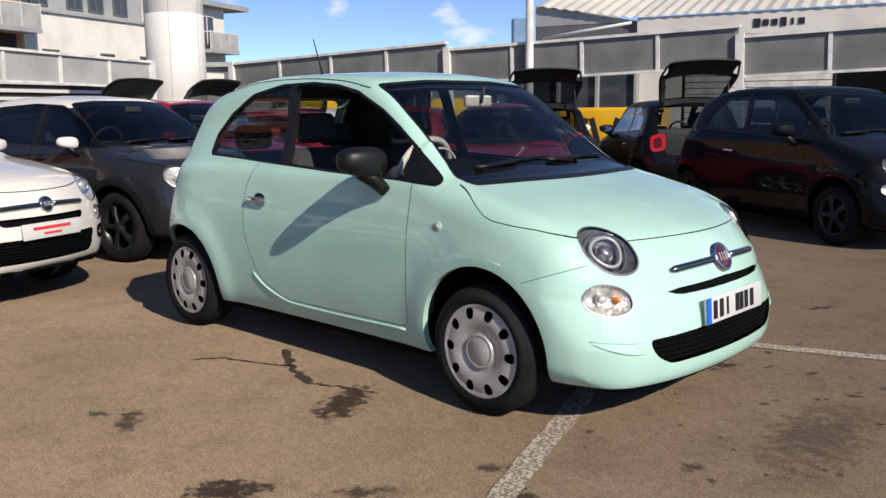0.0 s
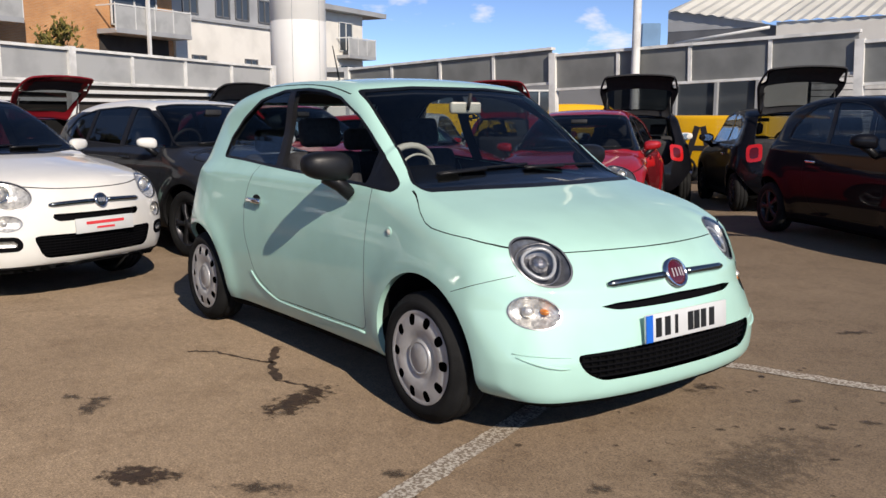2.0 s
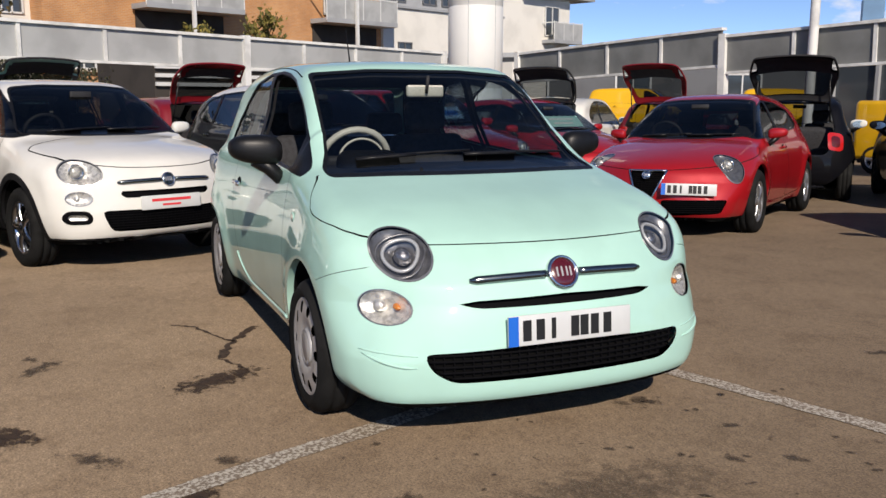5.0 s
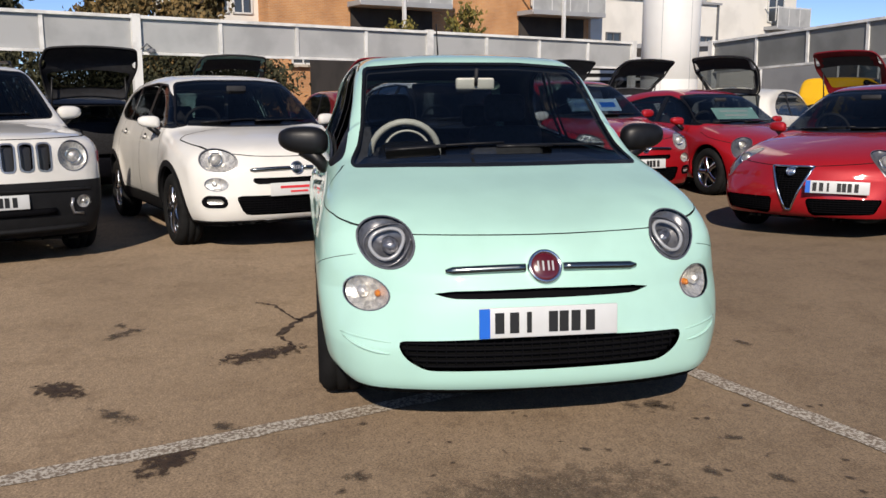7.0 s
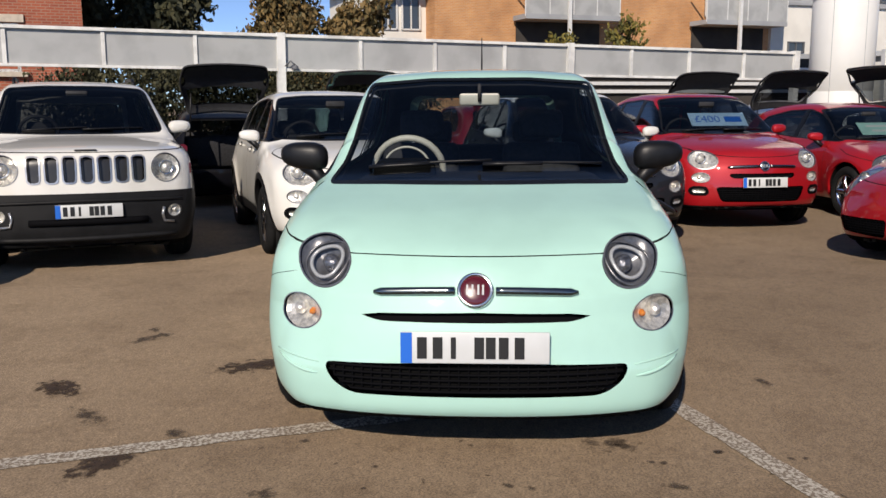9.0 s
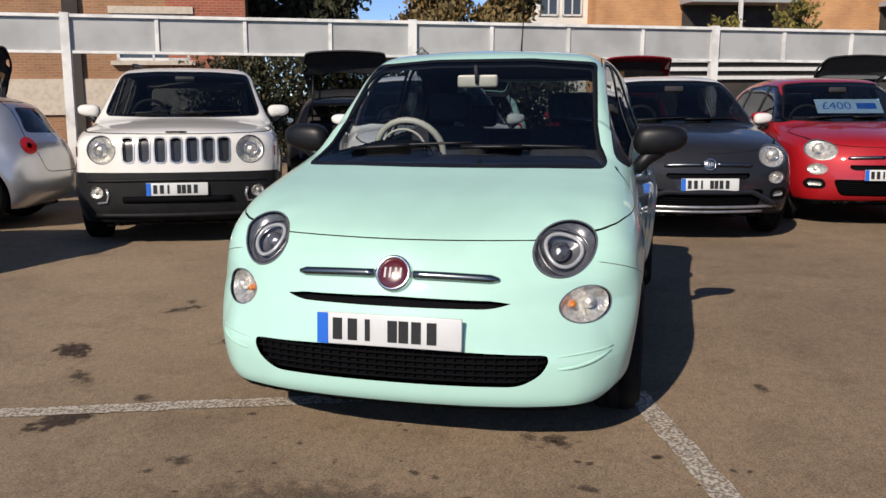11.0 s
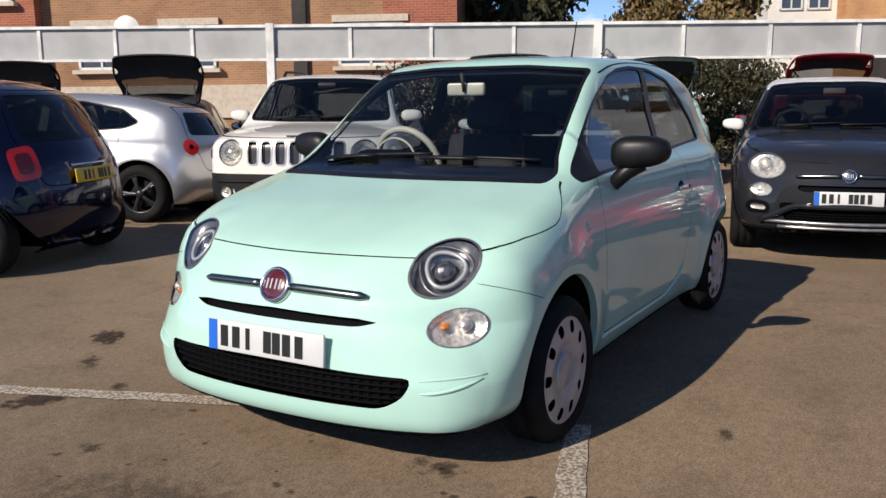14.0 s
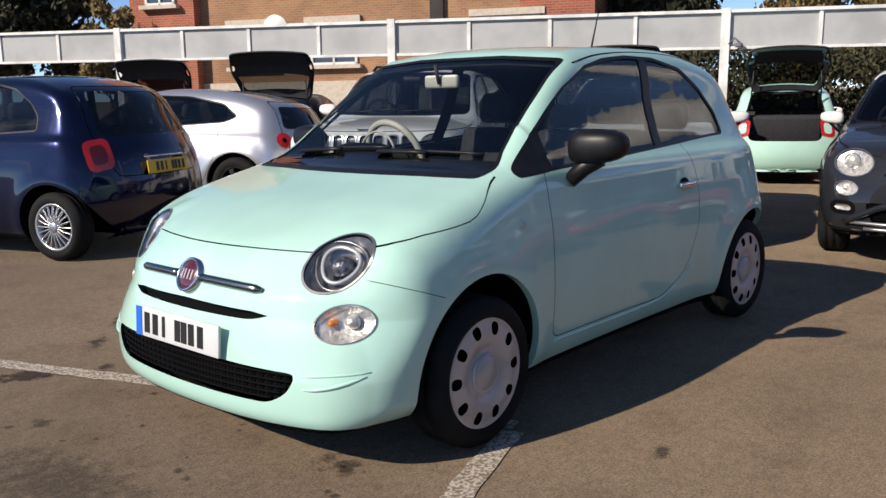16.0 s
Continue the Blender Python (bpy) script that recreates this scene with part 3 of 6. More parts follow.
def cut_skin(sk, spec, gate, roof):
    """Cuts arches, glass, lamps, grilles, doors and cladding into a skin."""
    L = sk.L
    (s1, s2), R, AR = spec["axles"], spec["wheel"], spec["arch"]
    # wheel arches
    AZ = spec.get("arch_z", (R + 0.005, R + 0.005))
    for ax, az in zip((s1, s2), AZ):
        sk.region(lambda s, y, z: np.hypot(s - ax, z - az) - AR, "void", lambda s, y, z: abs(y) > 0.38)
    # glass
    ws, rw = spec["screen_outline"], spec["rear_outline"]
    f_ws, f_rw = rounded(ws, spec.get("screen_round", 0.05)), rounded(rw, 0.06)
    sk.region(lambda s, y, z: f_ws(y, z) - 0.014, "screen_trim", lambda s, y, z: s < L * 0.5 and z > spec["cowl"] - 0.06)
    sk.region(lambda s, y, z: f_ws(y, z), "windscreen", None, ("screen_trim",))
    f_dl = rounded(spec["dlo"], spec.get("dlo_round", 0.035))
    sk.region(lambda s, y, z: f_dl(s, z) - 0.014, "window_trim", lambda s, y, z: abs(y) > 0.40)
    sk.region(lambda s, y, z: f_dl(s, z), "side_glass", None, ("window_trim",))
    for a, b, lean in spec["pillars"]:
        sk.region(lambda s, y, z: np.abs(s + lean * (z - 1.0) - (a + b) / 2) - (b - a) / 2, "window_trim", None, ("side_glass",))
    # tail
    f_tg = rounded(spec["gate_outline"], 0.07)
    sk.region(lambda s, y, z: f_tg(y, z), "tailgate", lambda s, y, z: s > L * 0.78)
    sk.region(lambda s, y, z: f_rw(y, z), "rear_glass", lambda s, y, z: s > L * 0.78, ("tailgate",))
    if not gate:
        sk.strip(lambda s, y, z: f_tg(y, z), 0.004, "gap", lambda s, y, z: s > L * 0.78, ("paint", "tailgate"))
    for fn in spec["tail_lamps"]:
        sk.region(lambda s, y, z: fn(s, np.abs(y), z), "tail_lamp", lambda s, y, z: s > L * 0.78, ("paint", "tailgate", "gap", "clad"))
    if "tail_core" in spec:
        fc = spec["tail_core"]
        sk.region(lambda s, y, z: fc(s, np.abs(y), z), "tail_core", None, ("tail_lamp",))
    # nose
    lamps = spec["lamps"]
    for i, (fn, kind) in enumerate(lamps):
        sk.region(lambda s, y, z: fn(s, np.abs(y), z) - (0.0065 if i == 0 else 0.030 if kind == "plain" else 0.0035), f"lamp_ring{i}", lambda s, y, z: s < 1.0 and z > 0.36)
        sk.region(lambda s, y, z: fn(s, np.abs(y), z), f"lamp{i}", None, (f"lamp_ring{i}",))
    for i, (fn, kind) in enumerate(spec["grilles"]):
        if kind == "slot":
            sk.region(lambda s, y, z: fn(y, z) - 0.012, "slot_ring", lambda s, y, z: s < 0.8)
        sk.region(lambda s, y, z: fn(y, z), f"grille{i}", lambda s, y, z: s < 0.8, ("paint", "slot_ring"))
    zb, s_end = np.array(spec["bonnet"]), spec["bonnet_end"]
    gapw = spec.get("gap", 0.003)
    sk.strip(lambda s, y, z: z - np.interp(s, zb[:, 0], zb[:, 1]), gapw, "gap", lambda s, y, z: s < s_end)
    sk.region(lambda s, y, z: np.interp(s, zb[:, 0], zb[:, 1]) - z, "bonnet", lambda s, y, z: s < s_end)
    # sides
    for i, poly in enumerate(spec["doors"]):
        fd = rounded(poly, 0.06)
        sk.strip(lambda s, y, z: fd(s, z), gapw, "gap", lambda s, y, z: abs(y) > 0.5, ("paint",))
        sk.region(lambda s, y, z: fd(s, z), f"door{i}", lambda s, y, z: abs(y) > 0.5)
    clad = spec.get("clad")
    if clad:
        for ax, az in zip((s1, s2), AZ):
            sk.region(lambda s, y, z: np.hypot(s - ax, z - az) - AR - clad[1], "clad", lambda s, y, z: abs(y) > 0.38, ("paint", "door0", "door1"))
        sk.region(lambda s, y, z: z - np.interp(s, clad[2], clad[3]), "clad", None, ("paint", "door0", "door1"))
    for d, only in spec.get("seams", ()):
        sk.strip(d, 0.0013, "gap", only, ("paint",))
    low = min(q[1] for q in spec["side"]) + 0.022
    sk.region(lambda s, y, z: z - low, "floor_pan", None, ("paint", "clad", "door0", "door1", "gap"))
    if roof:
        sk.region(lambda s, y, z: spec["roof_z"] - z, "roof", lambda s, y, z: z > spec["roof_z"] - 0.1 and abs(y) < 0.75, ("paint", "tailgate"))


def build_car(spec, name, label, paint, ref, at, heading, category="car", cell=0.05, gate=0.0, rims="alloy", roof=None, shell=None, seats="seat", wheel_trim="trim", show=False, plates=(True, False), glass="dark_glass", group="parked cars", steer=0.0, window_down=False, card=None, skid=False):
    """ref: (s, y) of a known point of the car, which stands at the given place; gate: degrees by which the tailgate is raised."""
    key = (spec["name"], cell, gate > 0, bool(roof))
    fresh = key not in SKINS
    sk = SKINS.setdefault(key, Skin(spec, cell) if fresh else None)
    L = sk.L
    car = thing(name, label, category, group)
    h = Matrix.Rotation(radians(heading), 3, "Z")
    c = Vector((*at, 0)) - h @ Vector((L / 2 - ref[0], ref[1], 0))
    fwd = h @ Vector((1.2, 0, 0))
    zf, zr = ground_z(c.x + fwd.x), ground_z(c.x - fwd.x)
    side_v = h @ Vector((0, 0.7, 0))
    zl, zq = ground_z(c.x + side_v.x), ground_z(c.x - side_v.x)
    car.matrix_basis = pose(c.x, c.y, (zf + zr) / 2, 0, 0, heading) @ pose(0, 0, 0, math.degrees(math.atan2(zl - zq, 1.4)), -math.degrees(math.atan2(zf - zr, 2.4)), 0)
    P = paint
    (s1, s2), R, AR = spec["axles"], spec["wheel"], spec["arch"]
    if fresh:
        cut_skin(sk, spec, gate, roof)
    lamps, clad = spec["lamps"], spec.get("clad")
    swing = (spec["hinge"][0], spec["hinge"][1], gate) if gate else None

    sk.piece("body", "paint", P, car)
    if roof:
        sk.piece("roof", "roof", roof, car, 0.0, "roof in a colour of its own")
    sk.piece("bonnet", "bonnet", P, car)
    left, right = (lambda s, y, z: y > 0), (lambda s, y, z: y < 0)
    for i in range(len(spec["doors"])):
        for pk in (left, right):
            sk.piece("door", f"door{i}", P, car, pick=pk)
    sk.piece("shut_line", "gap", M["gap"], car, -0.004)
    sk.piece("windscreen", "windscreen", M[glass], car, -0.004).visible_shadow = False
    sk.piece("windscreen_seal", "screen_trim", M["plastic"], car, -0.001)
    for pk in (left, right):
        sk.piece("window_frame", "window_trim", M["plastic"], car, -0.002, pick=pk)
    cuts = [-1] + [(a + b) / 2 for a, b, _ in spec["pillars"]] + [99]
    for lo, hi in zip(cuts[:-1], cuts[1:]):
        for pk in (left, right):
            if window_down and pk is right and lo < 1.5:
                continue
            ob = sk.piece("side_window", "side_glass", M[glass], car, -0.007, pick=lambda s, y, z: pk(s, y, z) and lo < s <= hi)
            if ob:
                ob.visible_shadow = False
    sk.piece("tailgate", "tailgate", P, car, swing=swing, label="raised tailgate" if gate else "")
    rg = sk.piece("rear_window", "rear_glass", M["gate_glass" if gate else glass], car, -0.004, swing=swing)
    if rg:
        rg.visible_shadow = False
    if gate:
        coloured = P is M["dark_red"]
        f_in, margin = rounded(spec["gate_outline"], 0.07), 0.13 if coloured else 0.06 if P is M["mint"] else -0.02
        sk.piece("tailgate_inner", "tailgate", P, car, -0.030, swing=swing, flip=True)
        # on the mint car the dark lining round the glass stands in for shade
        sk.piece("tailgate_lining", "tailgate", M["trim"], car, -0.040, swing=swing, flip=True, pick=lambda s, y, z: (not coloured and z > spec["rear_outline"][0][1] - 0.03) or f_in(np.array([y]), np.array([z]))[0] < -margin)
        hs, hz = spec["hinge"]
        foot = sk.at(s=None, y=0.0, z=0.80, front=False)
        fall = math.atan2(hz - 0.80, foot[0] - hs)
        for side in (1, -1):
            a = (L / 2 - hs - 0.10, side * 0.50, hz - 0.30)
            b = (L / 2 - hs - 0.42 * math.cos(radians(gate) - fall), side * 0.47, hz + 0.42 * math.sin(radians(gate) - fall) - 0.03)
            part("gas_strut", tube([a, b], 0.011, 8), M["plastic"], car)
        corners, edge = round_corners(spec["gate_outline"], 0.07), []
        for (ya, za), (yb, zb_) in zip(corners, corners[1:] + corners[:1]):
            n = max(1, int(math.hypot(yb - ya, zb_ - za) / 0.06))
            edge += [(ya + (yb - ya) * i / n, za + (zb_ - za) * i / n) for i in range(n)]
        rim = []
        for y, z in edge:
            p = sk.at(s=None, y=y, z=z, front=False)
            x, zz = p[0] + 0.28 * y * y - hs - 0.012, p[2] - hz
            c_, s_ = math.cos(radians(gate)), math.sin(radians(gate))
            rim.append(Vector((L / 2 - (hs + c_ * x - s_ * zz), p[1], hz + s_ * x + c_ * zz)))
        part("tailgate_edge", tube(rim, 0.016, 8, True), P if coloured else M["trim"], car)
    for pk in (left, right):
        sk.piece("tail_lamp", "tail_lamp", M["tail_dark" if gate and spec["name"] == "hatch" else "tail"], car, 0.006, "red lens", pick=pk, swing=swing if spec.get("lamp_on_gate") else None)
        sk.piece("tail_lamp_core", "tail_core", M["lens"] if spec["name"] != "city" else M["tail_dark"] if P in (M["blue"], M["black"]) else P, car, 0.008, pick=pk)
    if clad:
        sk.piece("cladding", "clad", M["cladding"], car, 0.006, "unpainted dark plastic")
    sk.piece("underside", "floor_pan", M["liner"], car)
    sk.piece("cabin_lining", ("paint", "door0", "door1", "window_trim", "roof", "clad", "screen_trim"), M["trim"], car, -0.03, flip=True, pick=lambda s, y, z: spec["cowl_s"] - 0.1 < s and z > 0.3)
    for i, (fn, kind) in enumerate(lamps):
        for pk in (left, right):
            lamp = sk.piece("headlamp" if i == 0 else "front_lamp", f"lamp{i}", M["lens"], car, 0.004, pick=pk)
            if not lamp:
                continue
            lamp.visible_shadow = False
            sk.piece("lamp_ring", f"lamp_ring{i}", M["lamp_rim" if kind != "plain" else "grille_black"], lamp, 0.003, pick=pk)
            deep = 0.07 if i == 0 else 0.035
            ob = sk.piece("reflector", f"lamp{i}", M["lamp_grey" if kind in ("halo", "dark") else "lamp_bowl"], lamp, pick=pk, depth=lambda p: -0.008 - deep * np.clip(-fn(p[:, 0], np.abs(p[:, 1]), p[:, 2]) / 0.075, 0, 1) ** 0.7)
            sel = np.array([v.co for v in lamp.data.vertices])
            mid = Vector(sel.mean(0))
            if kind == "halo":
                sd = 1 if mid.y > 0 else -1
                c0, n0, t0, w0 = fn.axes

                def put(a, b, d):
                    q = c0 + t0 * a + w0 * b + n0 * d
                    return Vector((L / 2 - q[0], sd * q[1], q[2]))
                shape = [(0.066 * (1 + 0.055 * math.cos(3 * a)) * math.cos(a + 0.5), 0.066 * (1 + 0.055 * math.cos(3 * a)) * math.sin(a + 0.5)) for a in (2 * math.pi * i / 40 for i in range(40))]
                part("light_ring", tube([put(a, b, -0.012) for a, b in shape], 0.0075, 8, True), M["light_guide"], lamp)
                part("inner_ring", tube([put(1.38 * a, 1.38 * b, -0.016) for a, b in shape], 0.005, 8, True), M["lamp_grey"], lamp)
                bulb = [put(0.040 * math.cos(q) * k, 0.034 * math.sin(q) * k - 0.008, -0.030 + d) for k, d in ((1.0, -0.01), (0.8, 0.012), (0.4, 0.022)) for q in (2 * math.pi * i / 20 for i in range(20))]
                part("projector", (bulb, [(r * 20 + i, r * 20 + (i + 1) % 20, (r + 1) * 20 + (i + 1) % 20, (r + 1) * 20 + i) for r in range(2) for i in range(20)] + [tuple(40 + i for i in range(20))]), M["lamp_core"], lamp)
            elif kind in ("round", "dark"):
                m = Matrix.Translation(mid + Vector((-0.035, 0, -0.005))) @ pose(0, 0, 0, 0, 0, -90)
                part("projector", moved(lathe([(0.062, 0.018), (0.058, 0.026), (0.048, 0.010), (0.046, -0.01)], 28), m), M["chrome"], lamp)
                part("bulb_lens", moved(lathe([(0.0, 0.026), (0.02, 0.022), (0.036, 0.010), (0.044, -0.008)], 24), m), M["lamp_bowl"], lamp)
            elif kind == "clear":
                part("bulb_lens", moved(lathe([(0.0, 0.016), (0.014, 0.012), (0.022, 0.0), (0.024, -0.02)], 18), Matrix.Translation(mid + Vector((-0.02, 0, 0))) @ pose(0, 0, 0, 0, 0, -90)), M["lamp_bowl"], lamp)
                if spec["name"] == "city":
                    sd = 1 if mid.y > 0 else -1
                    part("bulb", moved(lathe([(0.0, 0.014), (0.008, 0.011), (0.012, 0.0), (0.012, -0.02)], 14), Matrix.Translation(mid + Vector((0.016, -0.052 * sd, -0.004))) @ pose(0, 0, 0, 0, 0, -90)), M["amber"], lamp, "small pale amber bulb")
    for i, (fn, kind) in enumerate(spec["grilles"]):
        if kind == "slit":
            sk.piece("grille_slit", f"grille{i}", M["grille_black"], car, -0.030)
            continue
        g = sk.piece("grille", f"grille{i}", M["liner"], car, -0.03)
        ys = [v.co.y for v in g.data.vertices]
        zs = [v.co.z for v in g.data.vertices]
        if kind == "mesh":
            bars = []
            for z in np.arange(min(zs) + 0.012, max(zs) - 0.006, 0.021):
                run = [y for y in np.arange(min(ys), max(ys), 0.02) if fn(np.array([y]), np.array([z]))[0] < -0.002]
                if len(run) > 2:
                    bars.append(tube([Vector(sk.local(sk.at(s=None, y=y, z=z))[0]) + Vector((-0.016, 0, 0)) for y in run], 0.005, 5))
            for n, y in enumerate(np.arange(min(ys) + 0.02, max(ys), 0.035)):
                run = [z for z in np.arange(min(zs), max(zs), 0.012) if fn(np.array([y]), np.array([z]))[0] < -0.002]
                if len(run) > 1:
                    bars.append(tube([Vector(sk.local(sk.at(s=None, y=y, z=z))[0]) + Vector((-0.018, 0, 0)) for z in run], 0.0035, 5))
            part("grille_mesh", merged(*bars), M["grille_black"], g)
        elif kind == "slot":
            g.data.materials[0] = M["lamp_dark"]
            mid = (min(ys) + max(ys)) / 2
            sk.piece("slot_ring", "slot_ring", M["alloy"], g, 0.006, pick=lambda s, y, z: abs(y - mid) < 0.066)
    # arches and wheels
    for ax, az in zip((s1, s2), spec.get("arch_z", (R + 0.005, R + 0.005))):
        for side in (1, -1):
            edge = []
            for a in np.linspace(radians(-22), radians(202), 40):
                s, z = ax + AR * math.cos(a), az + AR * math.sin(a)
                if z > 0.19:
                    edge.append((s, sk.at(s=s, y=None, z=z)[1], z))
            n = len(edge)
            rows = [[(s, side * (y + d), z) for s, y, z in edge] for d in (0.0, -0.018, -0.030)]
            inner = [[(s, side * (y - 0.03), z) for s, y, z in edge], [(s, side * 0.40, z) for s, y, z in edge]]
            for nm, rr, mt in (("arch_lip", rows, M["cladding"] if clad else P), ("arch_liner", inner, M["liner"])):
                vs = sk.local([p for r in rr for p in r]).tolist()
                fs = [(k * n + j, k * n + j + 1, (k + 1) * n + j + 1, (k + 1) * n + j) for k in range(len(rr) - 1) for j in range(n - 1)]
                if nm == "arch_liner":
                    fs.append(tuple(n + j for j in range(n)))
                part(nm, (vs, fs), mt, car)
            add_wheel(car, L / 2 - ax, side * spec["track"], R, rims, steer if ax == s1 else 0.0)
    # mirrors, handles, wipers
    ms, mz, msize = spec["mirror"]
    for side in (1, -1):
        add_mirror(car, sk, ms, mz, side, shell or P, msize, 0.120 if spec["name"] == "city" else 0.095)
    for hs, hz in spec["handles"]:
        for side in (1, -1):
            y = sk.at(s=hs, y=None, z=hz)[1]
            ob = part("door_handle", box(L / 2 - hs, side * (y + 0.018), hz, 0.17, 0.022, 0.028, 0.009), M["chrome"] if spec.get("chrome_handles") else P, car)
            part("handle_recess", moved(lathe([(0.0, 0.0), (0.8, 0.0), (1.0, -0.006)], 20), Matrix.Translation((L / 2 - hs, side * (y + 0.002), hz)) @ pose(0, 0, 0, 0, 0, 0 if side > 0 else 180) @ Matrix.Diagonal((0.055, 1, 0.034, 1))), M["gap"], ob)
    cw = spec["cowl_s"]
    for y0, y1 in ((-0.50, 0.06), (0.02, 0.56)):
        pts = [Vector(sk.local(sk.at(s=cw + 0.062 + spec["screen"] * (y0 + (y1 - y0) * u) ** 2 + 0.022 * u, y=y0 + (y1 - y0) * u))[0]) + Vector((0, 0, 0.006)) for u in np.linspace(0, 1, 7)]
        part("wiper", merged(tube(pts, 0.006, 6), tube([p + Vector((0.016, 0, -0.004)) for p in pts[:4]], 0.008, 6)), M["plastic"], car)
    # cabin
    lx = L / 2
    top = spec["cowl"]
    part("dashboard", box(lx - cw - 0.36, 0, top - 0.14, 0.52, 1.22, 0.24, 0.08, seg=3), M["dash"], car)
    for y in (-0.36, 0.36):
        add_seat(car, lx - cw - 1.02, y, 0.52, M[seats])
    rear = part("rear_bench", box(lx - cw - 1.72, 0, 0.55, 0.42, 1.10, 0.16, 0.05), M[seats], car)
    part("bench_back", box(0, 0, 0.25, 0.14, 1.10, 0.50, 0.05, Matrix.Translation((lx - cw - 1.95, 0, 0.55)) @ pose(0, 0, 0, 0, -16, 0)), M[seats], rear)
    wheel = part("steering_wheel", ring(lx - cw - 0.55, -0.36, top - 0.01, 0.175, 0.017, 22), M[wheel_trim], car)
    part("steering_hub", box(0, 0, 0, 0.05, 0.30, 0.09, 0.02, Matrix.Translation((lx - cw - 0.54, -0.36, top - 0.02)) @ pose(0, 0, 0, 0, 22, 0)), M["trim"], wheel)
    part("inside_mirror", box(lx - cw - spec["inner_mirror"][0], 0, spec["inner_mirror"][1], 0.03, 0.20, 0.060, 0.012), M["ivory"] if wheel_trim == "ivory" else M["trim"], car)
    if wheel_trim == "ivory":
        hood = part("instrument_hood", box(lx - cw - 0.33, -0.36, top - 0.005, 0.16, 0.30, 0.13, 0.055, seg=3), M["liner"], car)
        arc = [Vector((lx - cw - 0.425, -0.36 + 0.115 * math.cos(q), top + 0.005 + 0.105 * math.sin(q))) for q in np.linspace(radians(15), radians(165), 16)]
        part("instrument_rim", tube(arc, 0.006, 6), M["ivory"], hood)
        part("wheel_spoke", merged(tube([(lx - cw - 0.54, -0.36, top - 0.02), (lx - cw - 0.55, -0.53, top - 0.02)], 0.018, 8), tube([(lx - cw - 0.54, -0.36, top - 0.02), (lx - cw - 0.55, -0.19, top - 0.02)], 0.018, 8)), M["trim"], wheel)
        part("mirror_mount", tube([(lx - cw - spec["inner_mirror"][0] + 0.022, 0, spec["inner_mirror"][1] - 0.01), (lx - cw - spec["inner_mirror"][0] + 0.045, 0, spec["inner_mirror"][1] + 0.075)], 0.009, 8), M["trim"], car)
        for y in (-0.33, 0.33):
            part("rear_head_rest", box(lx - cw - 2.08, y, 1.12, 0.09, 0.25, 0.15, 0.04, seg=3), M[seats], rear)
    if spec.get("shield"):
        for a, b in (((-0.19, 0.665), (-0.022, 0.275)), ((0.19, 0.665), (0.022, 0.275)), ((-0.022, 0.275), (0.022, 0.275)), ((-0.19, 0.665), (0.19, 0.665))):
            part("shield_edge", tube([Vector(sk.local(sk.at(s=None, y=a[0] + (b[0] - a[0]) * u, z=a[1] + (b[1] - a[1]) * u))[0]) + Vector((0.006, 0, 0)) for u in np.linspace(0, 1, 9)], 0.011, 8), M["chrome"], car)
        add_badge(car, sk, 0.62, 0.045, 20, M["chrome"])
    if spec["name"] == "boxy":
        top_at = Vector(sk.local(sk.at(s=0.10, y=0.0))[0])
        part("badge_plate", box(top_at.x, 0, top_at.z + 0.002, 0.05, 0.17, 0.012, 0.004), M["plate_ink"], car, "dark badge")
        nose = lambda y, z, out: Vector(sk.local(sk.at(s=None, y=y, z=z))[0]) + Vector((out, 0, 0))
        part("bumper_lip", tube([nose(y, 0.285, 0.012) for y in np.linspace(-0.70, 0.70, 17)], 0.022, 8), M["cladding"], car)
        part("bumper_ridge", tube([nose(y, 0.600 - 0.02 * abs(y), 0.008) for y in np.linspace(-0.76, 0.76, 19)], 0.014, 8), M["cladding"], car)
        part("lower_intake", tube([nose(y, 0.425, 0.004) for y in np.linspace(-0.46, 0.46, 13)], 0.030, 8), M["grille_black"], car)
        for side in (1, -1):
            part("tow_hook_trim", tube([nose(side * y, 0.40 + 0.10 * k, 0.012) for y, k in ((0.60, 1.2), (0.585, 0.6), (0.60, 0.0), (0.68, -0.1))], 0.012, 8), M["alloy"], car)
            wing = sk.at(s=0.27, y=None, z=0.84)
            part("side_marker", box(L / 2 - 0.27, side * (wing[1] + 0.001), 0.84, 0.035, 0.012, 0.09, 0.004), M["tail_dark"], car, "dark red side marker")
        for side in (1, -1):
            rail = [Vector(sk.local(sk.at(s=s, y=side * 0.56))[0]) + Vector((0, 0, 0.045 if 0 < i < 6 else 0.0)) for i, s in enumerate((2.0, 2.12, 2.5, 2.9, 3.3, 3.62, 3.74))]
            part("roof_rail", tube(rail, 0.016, 8), M["plastic"], car)
    if skid:
        for z, w in ((0.345, 0.62), (0.30, 0.52)):
            part("skid_bar", tube([Vector(sk.local(sk.at(s=None, y=y, z=z))[0]) + Vector((0.012, 0, 0)) for y in np.linspace(-w, w, 15)], 0.014, 8), M["alloy"], car, "silver trim bar")
        part("bumper_bow", tube([Vector(sk.local(sk.at(s=None, y=y, z=0.485 - 0.16 * max(0, abs(y) - 0.40) / 0.3))[0]) + Vector((0.014, 0, 0)) for y in np.linspace(-0.66, 0.66, 25)], 0.026, 8), P, car)
